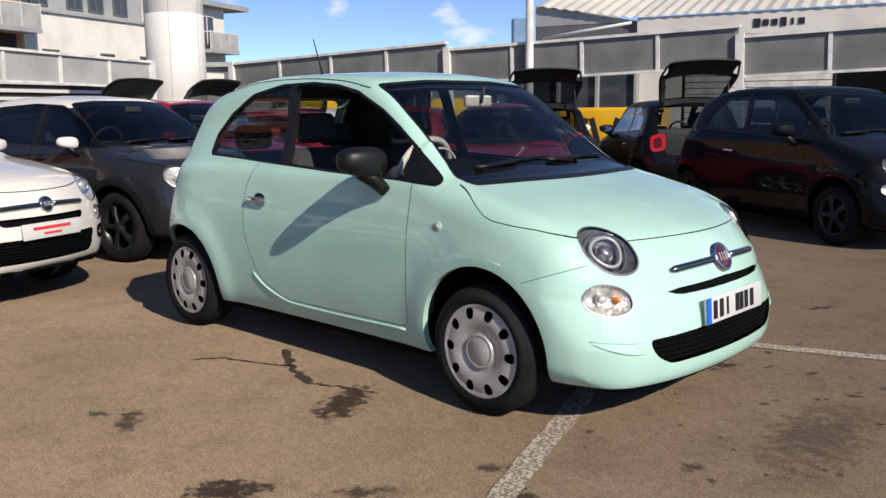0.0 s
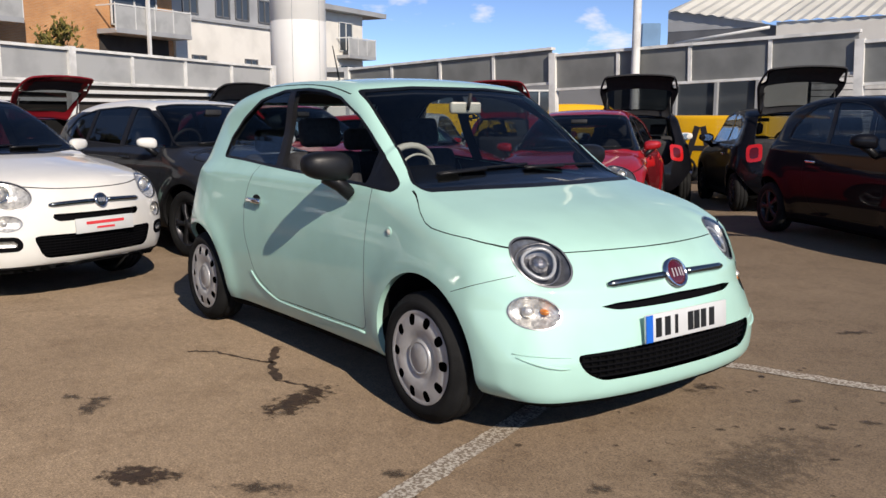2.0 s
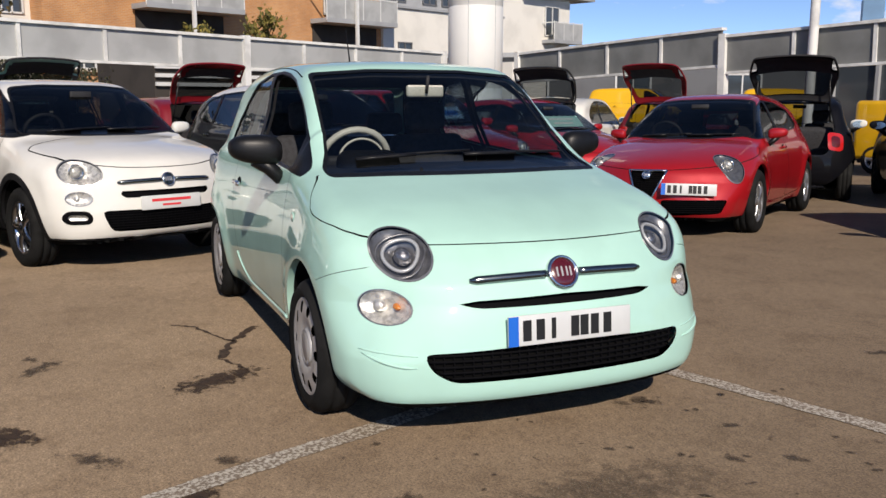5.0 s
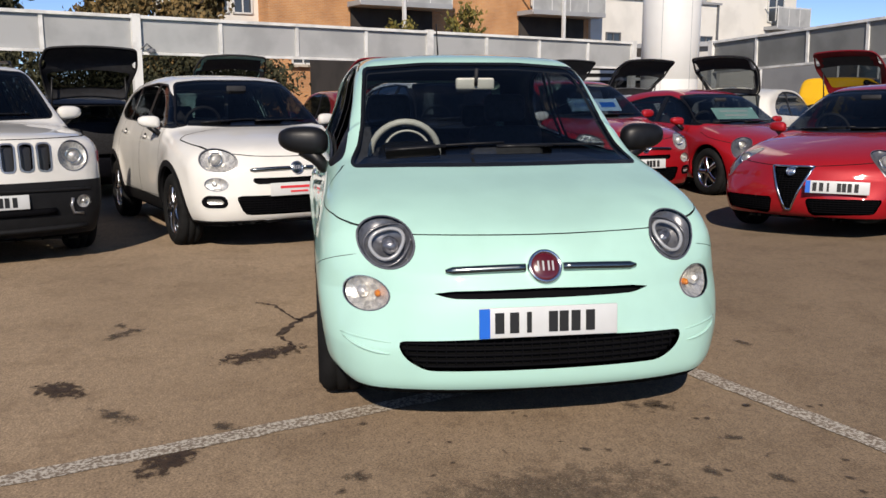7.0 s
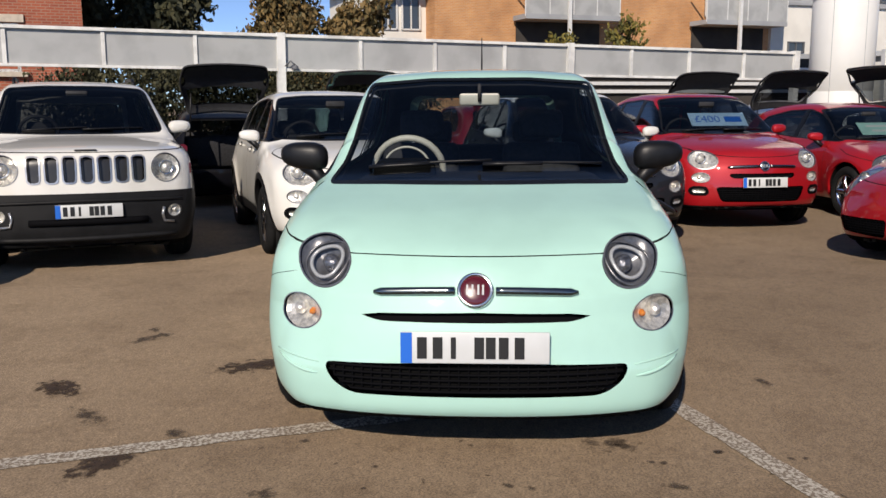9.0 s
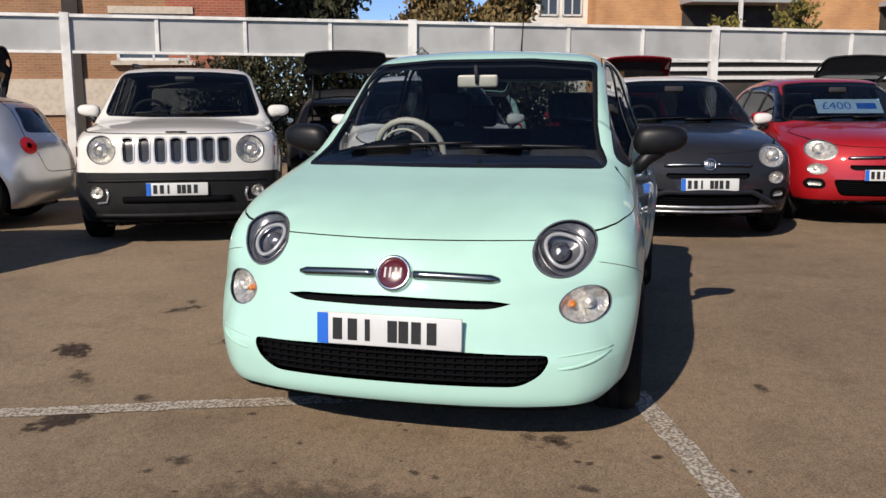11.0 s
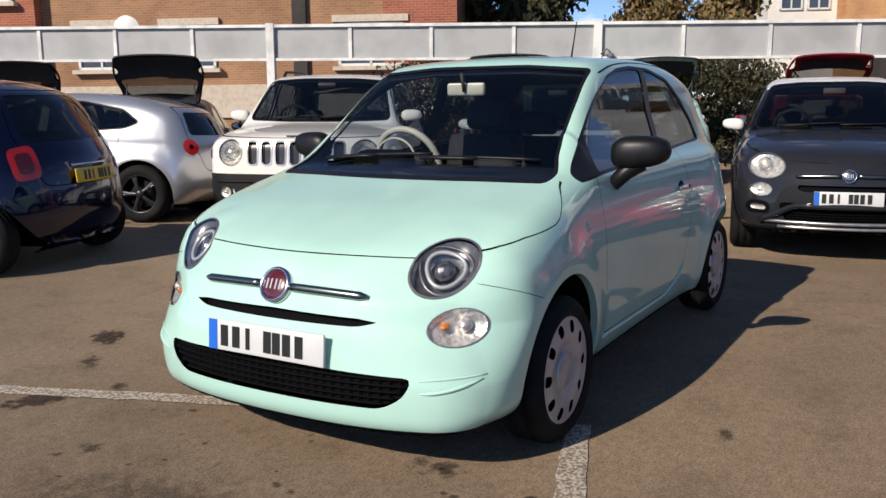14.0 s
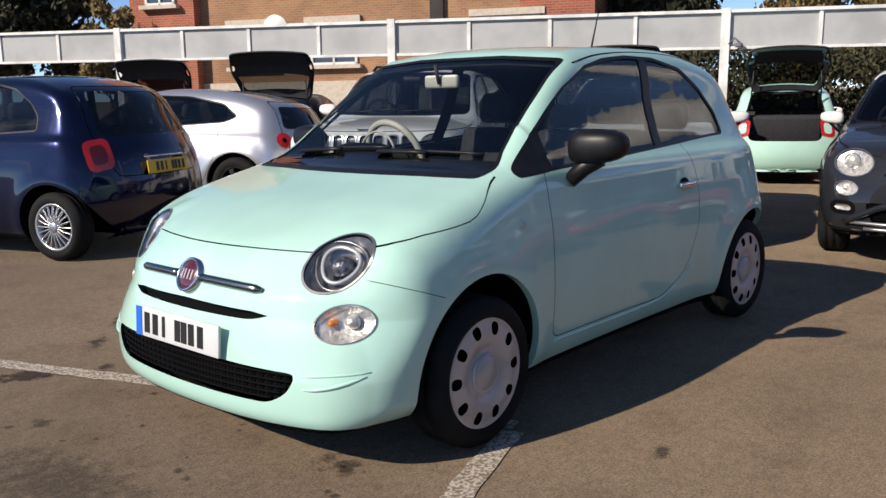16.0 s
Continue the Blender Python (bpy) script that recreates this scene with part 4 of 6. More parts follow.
    if card:
        tone, words = card
        c = Vector(sk.local(sk.at(s=cw + 0.30, y=0.0))[0]) + Vector((-0.03, 0, -0.03))
        lean = math.degrees(math.atan2(0.44, 0.62))
        m = Matrix.Translation(c) @ pose(0, 0, 0, 0, -(90 - lean - 6), 0)
        sheet = part("windscreen_card", box(0, 0.06, 0, 0.004, 0.74, 0.24, 0.0, m), M[tone], car, "price card behind the windscreen", False)
        if words:
            fc = bpy.data.curves.new("words", "FONT")
            fc.body, fc.size, fc.align_x, fc.align_y, fc.extrude = words, 0.17, "CENTER", "CENTER", 0.0008
            tmp = new("words", fc)
            bpy.context.view_layer.update()
            me = bpy.data.meshes.new_from_object(tmp)
            bpy.data.objects.remove(tmp)
            me.transform(m @ Matrix.Translation((0.0035, -0.08, 0.0)) @ pose(0, 0, 0, 90, 0, 90))
            me.materials.clear()
            me.materials.append(M["plate_blue"])
            new("card_words", me).parent = sheet
            part("card_bar", moved(boxes((0.003, 0.26, 0.0, 0.002, 0.22, 0.10)), m), M["plate_blue"], sheet, smooth=False)
        else:
            for z, w in ((0.05, 0.5), (-0.04, 0.4)):
                part("card_bar", moved(boxes((0.003, 0.06, z, 0.002, w, 0.03)), m), M["frame_white"], sheet, smooth=False)
    if "badge" in spec:
        z, r, lean, mat, bar = spec["badge"]
        add_badge(car, sk, z, r, lean, M[mat], bar)
    if plates[0]:
        add_plate(car, sk, spec["plate_z"], True, show=show, y0=spec.get("plate_y", 0.0))
    if plates[1] and not gate:
        zs = spec["rear_plate_z"] + 0.085
        part("chrome_strip", tube([Vector(sk.local(sk.at(s=None, y=y, z=zs, front=False))[0]) + Vector((-0.008, 0, 0)) for y in np.linspace(-0.24, 0.24, 9)], 0.011, 8), M["chrome"], car)
        add_plate(car, sk, spec["rear_plate_z"], False, True)
    return car, sk


def add_badge(car, sk, z, r, lean, mat, bar=0.0):
    """A round badge on the nose, with a chrome bar on either hand."""
    p = sk.at(s=None, y=0.0, z=z)
    c = Vector(sk.local(p)[0]) + Vector((0.008, 0, 0))
    m = Matrix.Translation(c) @ pose(0, 0, 0, 0, -lean, 0) @ pose(0, 0, 0, 0, 0, -90)
    badge = part("badge", moved(lathe([(0.0, 0.0165), (r * 0.25, 0.0160), (r * 0.5, 0.0143), (r * 0.70, 0.0115), (r * 0.80, 0.008)], 36), m), mat, car, "round badge")
    part("badge_ring", moved(lathe([(r * 0.78, 0.010), (r * 0.86, 0.018), (r * 0.97, 0.012), (r, -0.02)], 36), m), M["chrome"], badge)
    for y in (-0.42, -0.17, 0.14, 0.42):
        part("badge_bar", moved(boxes((0.0, 0.0, 0.0, r * 0.10, 0.004, r * 0.55)), m @ pose(y * r, 0.0160 - 0.012 * y * y, 0)), M["badge_letter"], badge, smooth=False)
    if bar:
        for side in (1, -1):
            path = [Vector(sk.local(sk.at(s=None, y=side * y, z=z - 0.012 * (y / bar) ** 2))[0]) + Vector((0.010, 0, 0)) for y in np.linspace(r * 1.1, bar, 12)]
            part("chrome_bar", tube(path, [r * (0.235 if sk.L < 4 else 0.31) * (1.0 if i < 11 else 0.5) for i in range(12)], 10), M["dark_chrome"], car)


# ---- the models ----
CITY = dict(
    name="city", L=3.56, H=1.495, nose=0.50, screen=0.06, tail=0.40, crown=0.09, gap=0.0019, flat=0.15, chin=0.70, fender=(0.86, 0.45), round=0.11, top=0.70, bow=(0.484, 0.806), axles=(0.705, 3.04), wheel=0.278, arch_z=(0.300, 0.280), arch=0.342, track=0.735,
    side=[(0.22, 0.180), (0.05, 0.180), (-0.012, 0.215), (-0.028, 0.30), (-0.022, 0.41), (-0.006, 0.50), (0.022, 0.58), (0.058, 0.66), (0.108, 0.735), (0.20, 0.795), (0.42, 0.875), (0.70, 0.945), (0.91, 1.0), (1.04, 1.062), (1.30, 1.266), (1.52, 1.417), (1.715, 1.478), (2.15, 1.495), (2.60, 1.485), (2.95, 1.425), (3.17, 1.33), (3.35, 1.10), (3.45, 0.95), (3.52, 0.80), (3.56, 0.55), (3.54, 0.38), (3.45, 0.24), (3.25, 0.185)],
    plan=[(-0.1, 0.685), (0.05, 0.745), (0.25, 0.796), (0.45, 0.818), (0.70, 0.824), (1.1, 0.812), (1.8, 0.808), (2.5, 0.820), (3.0, 0.838), (3.25, 0.80), (3.45, 0.73), (3.6, 0.64)],
    sect=[(0.1, 0.09), (0.20, 0.055), (0.28, 0.026), (0.42, 0.006), (0.56, 0.0), (0.72, 0.006), (0.86, 0.028), (0.95, 0.050), (1.02, 0.100), (1.20, 0.170), (1.35, 0.205), (1.45, 0.245), (1.6, 0.33)],
    flare=[(0.705, 0.300, 0.36, 0.014), (3.04, 0.280, 0.36, 0.018)],
    dlo_round=0.016, dlo=[(1.008, 0.963), (1.25, 0.978), (1.75, 0.993), (2.28, 1.017), (2.61, 1.035), (2.855, 1.046), (2.842, 1.15), (2.75, 1.255), (2.575, 1.365), (2.34, 1.414), (2.085, 1.420), (1.88, 1.404), (1.70, 1.368), (1.495, 1.278), (1.355, 1.192), (1.22, 1.102), (1.10, 1.022)], pillars=[(0.9, 1.245, 0.0), (2.14, 2.205, -0.14)],
    screen_round=0.014, screen_outline=[(-0.654, 0.970), (-0.40, 0.974), (0.40, 0.974), (0.654, 0.970), (0.612, 1.040), (0.588, 1.13), (0.570, 1.27), (0.550, 1.400), (0.25, 1.422), (-0.25, 1.422), (-0.550, 1.400), (-0.570, 1.27), (-0.588, 1.13), (-0.612, 1.040)],
    rear_outline=[(-0.52, 0.99), (0.52, 0.99), (0.43, 1.345), (-0.43, 1.345)], gate_outline=[(-0.58, 1.0), (-0.50, 0.66), (0.50, 0.66), (0.58, 1.0), (0.48, 1.385), (-0.48, 1.385)], hinge=(3.05, 1.40),
    tail_lamps=[disc((3.41, 0.640, 0.850), 142, 8, 0.108, 0.128, 4.5, 10)], tail_core=disc((3.41, 0.640, 0.850), 142, 8, 0.060, 0.080, 4.5, 10),
    cowl=0.985, cowl_s=0.93, lamps=[(disc((0.247, 0.568, 0.726), 24, 38, 0.130, 0.094, roll=42), "halo"), (disc((0.185, 0.652, 0.543), 39, 18, 0.101, 0.061, roll=8), "clear")],
    bumps=[(0.445, 0.515, 0.612, 0.216, 0.04)],
    grilles=[(rounded([(-0.552, 0.388), (-0.525, 0.325), (-0.45, 0.280), (0.45, 0.280), (0.525, 0.325), (0.552, 0.388), (0.0, 0.408)], 0.04), "mesh"), (rounded([(-0.435, 0.555), (-0.34, 0.568), (0.0, 0.576), (0.34, 0.568), (0.435, 0.555), (0.33, 0.541), (0.0, 0.541), (-0.33, 0.541)], 0.006), "slit")],
    seams=[(lambda s, y, z: z - (0.676 - 0.36 * (s - 0.27)), lambda s, y, z: 0.26 < s < 0.47 and abs(y) > 0.6)],
    bonnet=[(0.0, 0.757), (0.15, 0.757), (0.22, 0.755), (0.325, 0.781), (0.36, 0.792), (0.455, 0.810), (0.576, 0.822), (0.655, 0.832), (0.705, 0.848), (0.765, 0.884), (0.82, 0.920), (0.87, 0.944), (0.92, 0.962), (1.02, 0.985), (1.10, 1.0)], bonnet_end=0.93,
    doors=[[(1.15, 0.985), (1.155, 0.300), (2.10, 0.292), (2.31, 0.39), (2.43, 0.62), (2.44, 0.84), (2.36, 1.05), (1.8, 1.05)]],
    mirror=(1.37, 1.018, 1.04), handles=[(2.30, 0.815)], chrome_handles=True, inner_mirror=(0.50, 1.325), plate_z=0.462, rear_plate_z=0.72, roof_z=1.38, badge=(0.650, 0.066, 26, "badge_red", 0.365),
)
CROSS = dict(
    name="cross", L=4.25, H=1.60, nose=0.42, screen=0.18, tail=0.35, crown=0.08, round=0.14, axles=(0.90, 3.47), wheel=0.335, arch=0.395, track=0.785,
    side=[(0.25, 0.26), (0.08, 0.28), (0.015, 0.36), (0.0, 0.50), (0.02, 0.66), (0.06, 0.78), (0.16, 0.90), (0.40, 0.975), (0.80, 1.045), (1.08, 1.09), (1.22, 1.16), (1.55, 1.37), (1.85, 1.525), (2.1, 1.58), (2.6, 1.60), (3.2, 1.565), (3.65, 1.48), (3.85, 1.40), (4.05, 1.15), (4.14, 1.0), (4.22, 0.8), (4.25, 0.6), (4.22, 0.42), (4.08, 0.30), (3.8, 0.25)],
    plan=[(-0.1, 0.66), (0.05, 0.74), (0.30, 0.83), (0.55, 0.875), (0.90, 0.90), (1.4, 0.89), (2.6, 0.885), (3.4, 0.90), (3.8, 0.865), (4.1, 0.79), (4.3, 0.68)],
    sect=[(0.1, 0.14), (0.28, 0.06), (0.45, 0.01), (0.65, 0.0), (0.85, 0.012), (0.98, 0.045), (1.08, 0.09), (1.3, 0.185), (1.45, 0.25), (1.55, 0.30), (1.7, 0.40)],
    flare=[(0.90, 0.34, 0.42, 0.020), (3.47, 0.34, 0.42, 0.022)],
    dlo=[(1.20, 1.075), (2.2, 1.10), (3.3, 1.15), (3.55, 1.22), (3.35, 1.40), (3.0, 1.475), (2.4, 1.50), (1.95, 1.475), (1.62, 1.34)], pillars=[(2.18, 2.28, 0.05), (3.0, 3.06, 0.1)],
    screen_outline=[(-0.72, 1.105), (-0.3, 1.085), (0.3, 1.085), (0.72, 1.105), (0.565, 1.495), (0.3, 1.52), (-0.3, 1.52), (-0.565, 1.495)],
    rear_outline=[(-0.58, 1.12), (0.58, 1.12), (0.50, 1.42), (-0.50, 1.42)], gate_outline=[(-0.62, 1.0), (-0.56, 0.62), (0.56, 0.62), (0.62, 1.0), (0.55, 1.48), (-0.55, 1.48)], hinge=(3.66, 1.49),
    tail_lamps=[flat(rounded([(0.60, 0.86), (0.76, 0.86), (0.77, 1.06), (0.62, 1.06)], 0.05))],
    cowl=1.105, cowl_s=1.10, lamps=[(flat(ellipse(0.625, 0.800, 0.138, 0.098)), "round"), (flat(ellipse(0.665, 0.605, 0.085, 0.055)), "clear"), (flat(rounded([(0.615, 0.432), (0.735, 0.432), (0.755, 0.458), (0.735, 0.482), (0.625, 0.478)], 0.018)), "plain")],
    grilles=[(rounded([(-0.53, 0.505), (-0.46, 0.335), (0.46, 0.335), (0.53, 0.505)], 0.05), "mesh"), (rounded([(-0.40, 0.655), (-0.36, 0.60), (0.36, 0.60), (0.40, 0.655)], 0.02), "slit")],
    bonnet=[(0.0, 0.82), (0.15, 0.84), (0.5, 0.92), (0.85, 0.97), (1.0, 1.05), (1.05, 1.2)], bonnet_end=1.10,
    doors=[[(1.36, 1.085), (1.34, 0.42), (2.22, 0.40), (2.24, 1.10)], [(2.25, 1.10), (2.235, 0.40), (2.98, 0.42), (3.25, 0.80), (3.22, 1.13)]],
    clad=(0.3, 0.055, [0.0, 0.5, 0.6, 3.6, 3.8, 4.3], [0.285, 0.285, 0.40, 0.40, 0.50, 0.50]),
    mirror=(1.50, 1.09, 0.86), handles=[(2.05, 0.97), (3.02, 1.0)], inner_mirror=(0.55, 1.44), plate_z=0.555, rear_plate_z=0.85, roof_z=1.46, badge=(0.735, 0.058, 14, "dark_chrome", 0.40),
)
BOXY = dict(
    name="boxy", L=4.24, H=1.69, nose=0.25, screen=0.12, tail=0.2, crown=0.06, round=0.12, axles=(0.86, 3.43), wheel=0.345, arch=0.405, track=0.785,
    side=[(0.25, 0.205), (0.08, 0.225), (0.01, 0.35), (0.0, 0.58), (0.02, 0.80), (0.05, 0.96), (0.16, 1.03), (0.5, 1.075), (0.95, 1.115), (1.13, 1.15), (1.3, 1.28), (1.6, 1.50), (1.82, 1.62), (2.1, 1.665), (2.7, 1.69), (3.4, 1.68), (3.85, 1.64), (4.02, 1.5), (4.13, 1.1), (4.2, 0.8), (4.24, 0.6), (4.22, 0.40), (4.08, 0.27), (3.8, 0.215)],
    plan=[(-0.1, 0.74), (0.05, 0.80), (0.25, 0.86), (0.5, 0.895), (0.86, 0.91), (2.0, 0.90), (3.4, 0.91), (3.9, 0.89), (4.15, 0.83), (4.3, 0.72)],
    sect=[(0.1, 0.12), (0.28, 0.05), (0.5, 0.005), (0.8, 0.0), (1.0, 0.015), (1.12, 0.06), (1.3, 0.13), (1.5, 0.20), (1.62, 0.25), (1.8, 0.34)],
    flare=[(0.86, 0.35, 0.42, 0.022), (3.43, 0.35, 0.42, 0.022)],
    dlo=[(1.28, 1.13), (2.3, 1.15), (3.6, 1.18), (3.6, 1.45), (3.4, 1.56), (2.4, 1.585), (1.95, 1.57), (1.65, 1.45)], pillars=[(2.20, 2.30, 0.03), (3.05, 3.13, 0.05)],
    screen_outline=[(-0.74, 1.165), (-0.3, 1.150), (0.3, 1.150), (0.74, 1.165), (0.625, 1.575), (0.3, 1.60), (-0.3, 1.60), (-0.625, 1.575)],
    rear_outline=[(-0.6, 1.16), (0.6, 1.16), (0.56, 1.5), (-0.56, 1.5)], gate_outline=[(-0.66, 1.0), (-0.62, 0.62), (0.62, 0.62), (0.66, 1.0), (0.62, 1.6), (-0.62, 1.6)], hinge=(3.85, 1.63),
    tail_lamps=[flat(rounded([(0.66, 0.92), (0.82, 0.92), (0.82, 1.12), (0.66, 1.12)], 0.03))],
    cowl=1.16, cowl_s=1.12, lamps=[(flat(ellipse(0.635, 0.855, 0.118, 0.118)), "round"), (flat(ellipse(0.69, 0.485, 0.058, 0.052)), "clear")],
    grilles=[(rounded([(x - 0.042, 0.750), (x + 0.042, 0.750), (x + 0.046, 0.955), (x - 0.046, 0.955)], 0.025), "slot") for x in (-0.405, -0.27, -0.135, 0.0, 0.135, 0.27, 0.405)],
    bonnet=[(0.0, 0.99), (0.2, 1.0), (0.6, 1.02), (0.95, 1.05), (1.04, 1.12), (1.08, 1.3)], bonnet_end=1.12,
    doors=[[(1.40, 1.14), (1.38, 0.46), (2.24, 0.45), (2.25, 1.15)], [(2.27, 1.15), (2.25, 0.45), (2.95, 0.46), (3.2, 0.85), (3.2, 1.17)]],
    clad=(0.3, 0.065, [0.0, 0.3, 0.45, 0.6, 3.6, 3.8, 4.3], [0.66, 0.66, 0.62, 0.46, 0.46, 0.6, 0.6]),
    mirror=(1.54, 1.17, 0.95), handles=[(2.05, 1.02), (3.0, 1.04)], inner_mirror=(0.55, 1.53), plate_z=0.515, rear_plate_z=0.85, roof_z=1.58,
)
HATCH = dict(
    name="hatch", L=4.35, H=1.465, nose=0.62, screen=0.20, tail=0.38, crown=0.08, round=0.14, axles=(0.93, 3.56), wheel=0.325, arch=0.375, track=0.785,
    side=[(0.25, 0.19), (0.08, 0.21), (0.01, 0.30), (0.0, 0.45), (0.04, 0.58), (0.10, 0.68), (0.25, 0.76), (0.55, 0.845), (0.95, 0.925), (1.22, 0.965), (1.36, 1.03), (1.7, 1.235), (2.0, 1.38), (2.3, 1.445), (2.7, 1.465), (3.3, 1.43), (3.75, 1.34), (3.98, 1.24), (4.15, 1.0), (4.25, 0.88), (4.32, 0.7), (4.35, 0.5), (4.3, 0.32), (4.1, 0.22), (3.8, 0.19)],
    plan=[(-0.1, 0.60), (0.05, 0.70), (0.3, 0.80), (0.6, 0.865), (0.93, 0.892), (1.6, 0.88), (2.6, 0.88), (3.5, 0.90), (3.9, 0.86), (4.2, 0.76), (4.4, 0.66)],
    sect=[(0.1, 0.12), (0.22, 0.06), (0.4, 0.012), (0.55, 0.0), (0.72, 0.012), (0.86, 0.05), (0.95, 0.10), (1.15, 0.20), (1.3, 0.27), (1.4, 0.33), (1.55, 0.42)],
    flare=[(0.93, 0.33, 0.40, 0.016), (3.56, 0.33, 0.40, 0.02)],
    dlo=[(1.34, 0.955), (2.4, 0.99), (3.35, 1.06), (3.5, 1.12), (3.3, 1.26), (2.8, 1.345), (2.3, 1.36), (1.95, 1.29), (1.65, 1.15)], pillars=[(2.32, 2.42, 0.06)],
    screen_outline=[(-0.70, 0.990), (-0.3, 0.965), (0.3, 0.965), (0.70, 0.990), (0.545, 1.355), (0.3, 1.378), (-0.3, 1.378), (-0.545, 1.355)],
    rear_outline=[(-0.56, 0.98), (0.56, 0.98), (0.47, 1.24), (-0.47, 1.24)], gate_outline=[(-0.62, 0.9), (-0.56, 0.58), (0.56, 0.58), (0.62, 0.9), (0.52, 1.30), (-0.52, 1.30)], hinge=(3.80, 1.33),
    tail_lamps=[disc((4.14, 0.70, 0.86), 138, 8, 0.095, 0.092)], tail_core=disc((4.14, 0.70, 0.86), 138, 8, 0.030, 0.030),
    cowl=0.985, cowl_s=1.23, lamps=[(disc((0.46, 0.700, 0.715), 52, 45, 0.125, 0.20), "dark")], plate_y=0.42, shield=True,
    grilles=[(rounded([(-0.19, 0.665), (0.19, 0.665), (0.025, 0.27), (-0.025, 0.27)], 0.04), "mesh"), (rounded([(0.15, 0.385), (0.19, 0.225), (0.68, 0.25), (0.74, 0.385)], 0.03), "mesh"), (rounded([(-0.74, 0.385), (-0.68, 0.25), (-0.19, 0.225), (-0.15, 0.385)], 0.03), "mesh")],
    bonnet=[(0.0, 0.655), (0.30, 0.690), (0.6, 0.735), (1.0, 0.80), (1.2, 0.86)], bonnet_end=1.2,
    doors=[[(1.48, 0.97), (1.46, 0.28), (2.40, 0.26), (2.44, 0.99)], [(2.46, 0.99), (2.42, 0.27), (3.1, 0.30), (3.32, 0.7), (3.3, 1.06)]],
    mirror=(1.64, 0.97, 0.85), handles=[(2.25, 0.84)], inner_mirror=(0.6, 1.30), plate_z=0.49, rear_plate_z=0.72, roof_z=1.33, chin=0.7,
)


# ---- ground ----
def asphalt():
    m = bpy.data.materials.new("worn_asphalt")
    m.use_nodes = True
    n, l = m.node_tree.nodes, m.node_tree.links
    b = n["Principled BSDF"]
    co = n.new("ShaderNodeTexCoord")

    def noise_at(scale, detail=6.0, rough=0.55):
        q = n.new("ShaderNodeTexNoise")
        q.inputs["Scale"].default_value, q.inputs["Detail"].default_value, q.inputs["Roughness"].default_value = scale, detail, rough
        l.new(co.outputs["Object"], q.inputs["Vector"])
        return q.outputs["Fac"]

    def ramp(fac, a, b_, ca, cb):
        r = n.new("ShaderNodeValToRGB")
        r.color_ramp.elements[0].position, r.color_ramp.elements[1].position = a, b_
        r.color_ramp.elements[0].color, r.color_ramp.elements[1].color = (*ca, 1), (*cb, 1)
        l.new(fac, r.inputs["Fac"])
        return r.outputs["Color"]

    def mix(kind, fac, a, c):
        q = n.new("ShaderNodeMixRGB")
        q.blend_type = kind
        q.inputs[0].default_value = fac
        l.new(a, q.inputs[1])
        l.new(c, q.inputs[2])
        return q.outputs["Color"]
    base = ramp(noise_at(0.55, 8.0, 0.6), 0.32, 0.68, (0.160, 0.116, 0.078), (0.232, 0.173, 0.119))
    grit = mix("MULTIPLY", 1.0, ramp(noise_at(105.0, 4.0, 0.75), 0.34, 0.68, (0.46, 0.46, 0.46), (1.56, 1.54, 1.48)), ramp(noise_at(24.0, 5.0, 0.7), 0.32, 0.70, (0.78, 0.77, 0.76), (1.22, 1.22, 1.20)))
    blot = ramp(noise_at(3.2, 6.0, 0.65), 0.34, 0.50, (0.82, 0.80, 0.78), (1.0, 1.0, 1.0))
    spot = ramp(noise_at(26.0, 3.0, 0.6), 0.22, 0.28, (0.55, 0.52, 0.50), (1.0, 1.0, 1.0))
    col = mix("MULTIPLY", 1.0, mix("MULTIPLY", 1.0, mix("MULTIPLY", 1.0, base, grit), blot), spot)
    # the asphalt turns darker towards +y, with a noisy edge
    sp, mr, ad = n.new("ShaderNodeSeparateXYZ"), n.new("ShaderNodeMapRange"), n.new("ShaderNodeMath")
    l.new(co.outputs["Object"], sp.inputs["Vector"])
    ad.operation = "MULTIPLY_ADD"
    l.new(noise_at(0.9, 5.0, 0.6), ad.inputs[0])
    ad.inputs[1].default_value = 2.4
    l.new(sp.outputs["Y"], ad.inputs[2])
    mr.inputs["From Min"].default_value, mr.inputs["From Max"].default_value = 3.4, 6.0
    l.new(ad.outputs["Value"], mr.inputs["Value"])
    y_tone = n.new("ShaderNodeValToRGB")
    y_tone.color_ramp.elements[0].color, y_tone.color_ramp.elements[1].color = (1.06, 1.06, 1.06, 1), (0.74, 0.735, 0.735, 1)
    l.new(mr.outputs["Result"], y_tone.inputs["Fac"])
    col = mix("MULTIPLY", 1.0, col, y_tone.outputs["Color"])
    l.new(col, b.inputs["Base Color"])
    b.inputs["Roughness"].default_value = 0.88
    b.inputs["Diffuse Roughness"].default_value = 1.0
    bu = n.new("ShaderNodeBump")
    bu.inputs["Strength"].default_value, bu.inputs["Distance"].default_value = 0.55, 0.006
    l.new(noise_at(170.0, 3.0, 0.7), bu.inputs["Height"])
    l.new(bu.outputs["Normal"], b.inputs["Normal"])
    return m


M["asphalt"] = asphalt()
M["line_paint"] = material("worn_line_paint", (0.58, 0.52, 0.43), 0.8, second=(0.22, 0.168, 0.120), scale=80.0, second_at=(0.42, 0.56), bump=0.3, bump_scale=160)


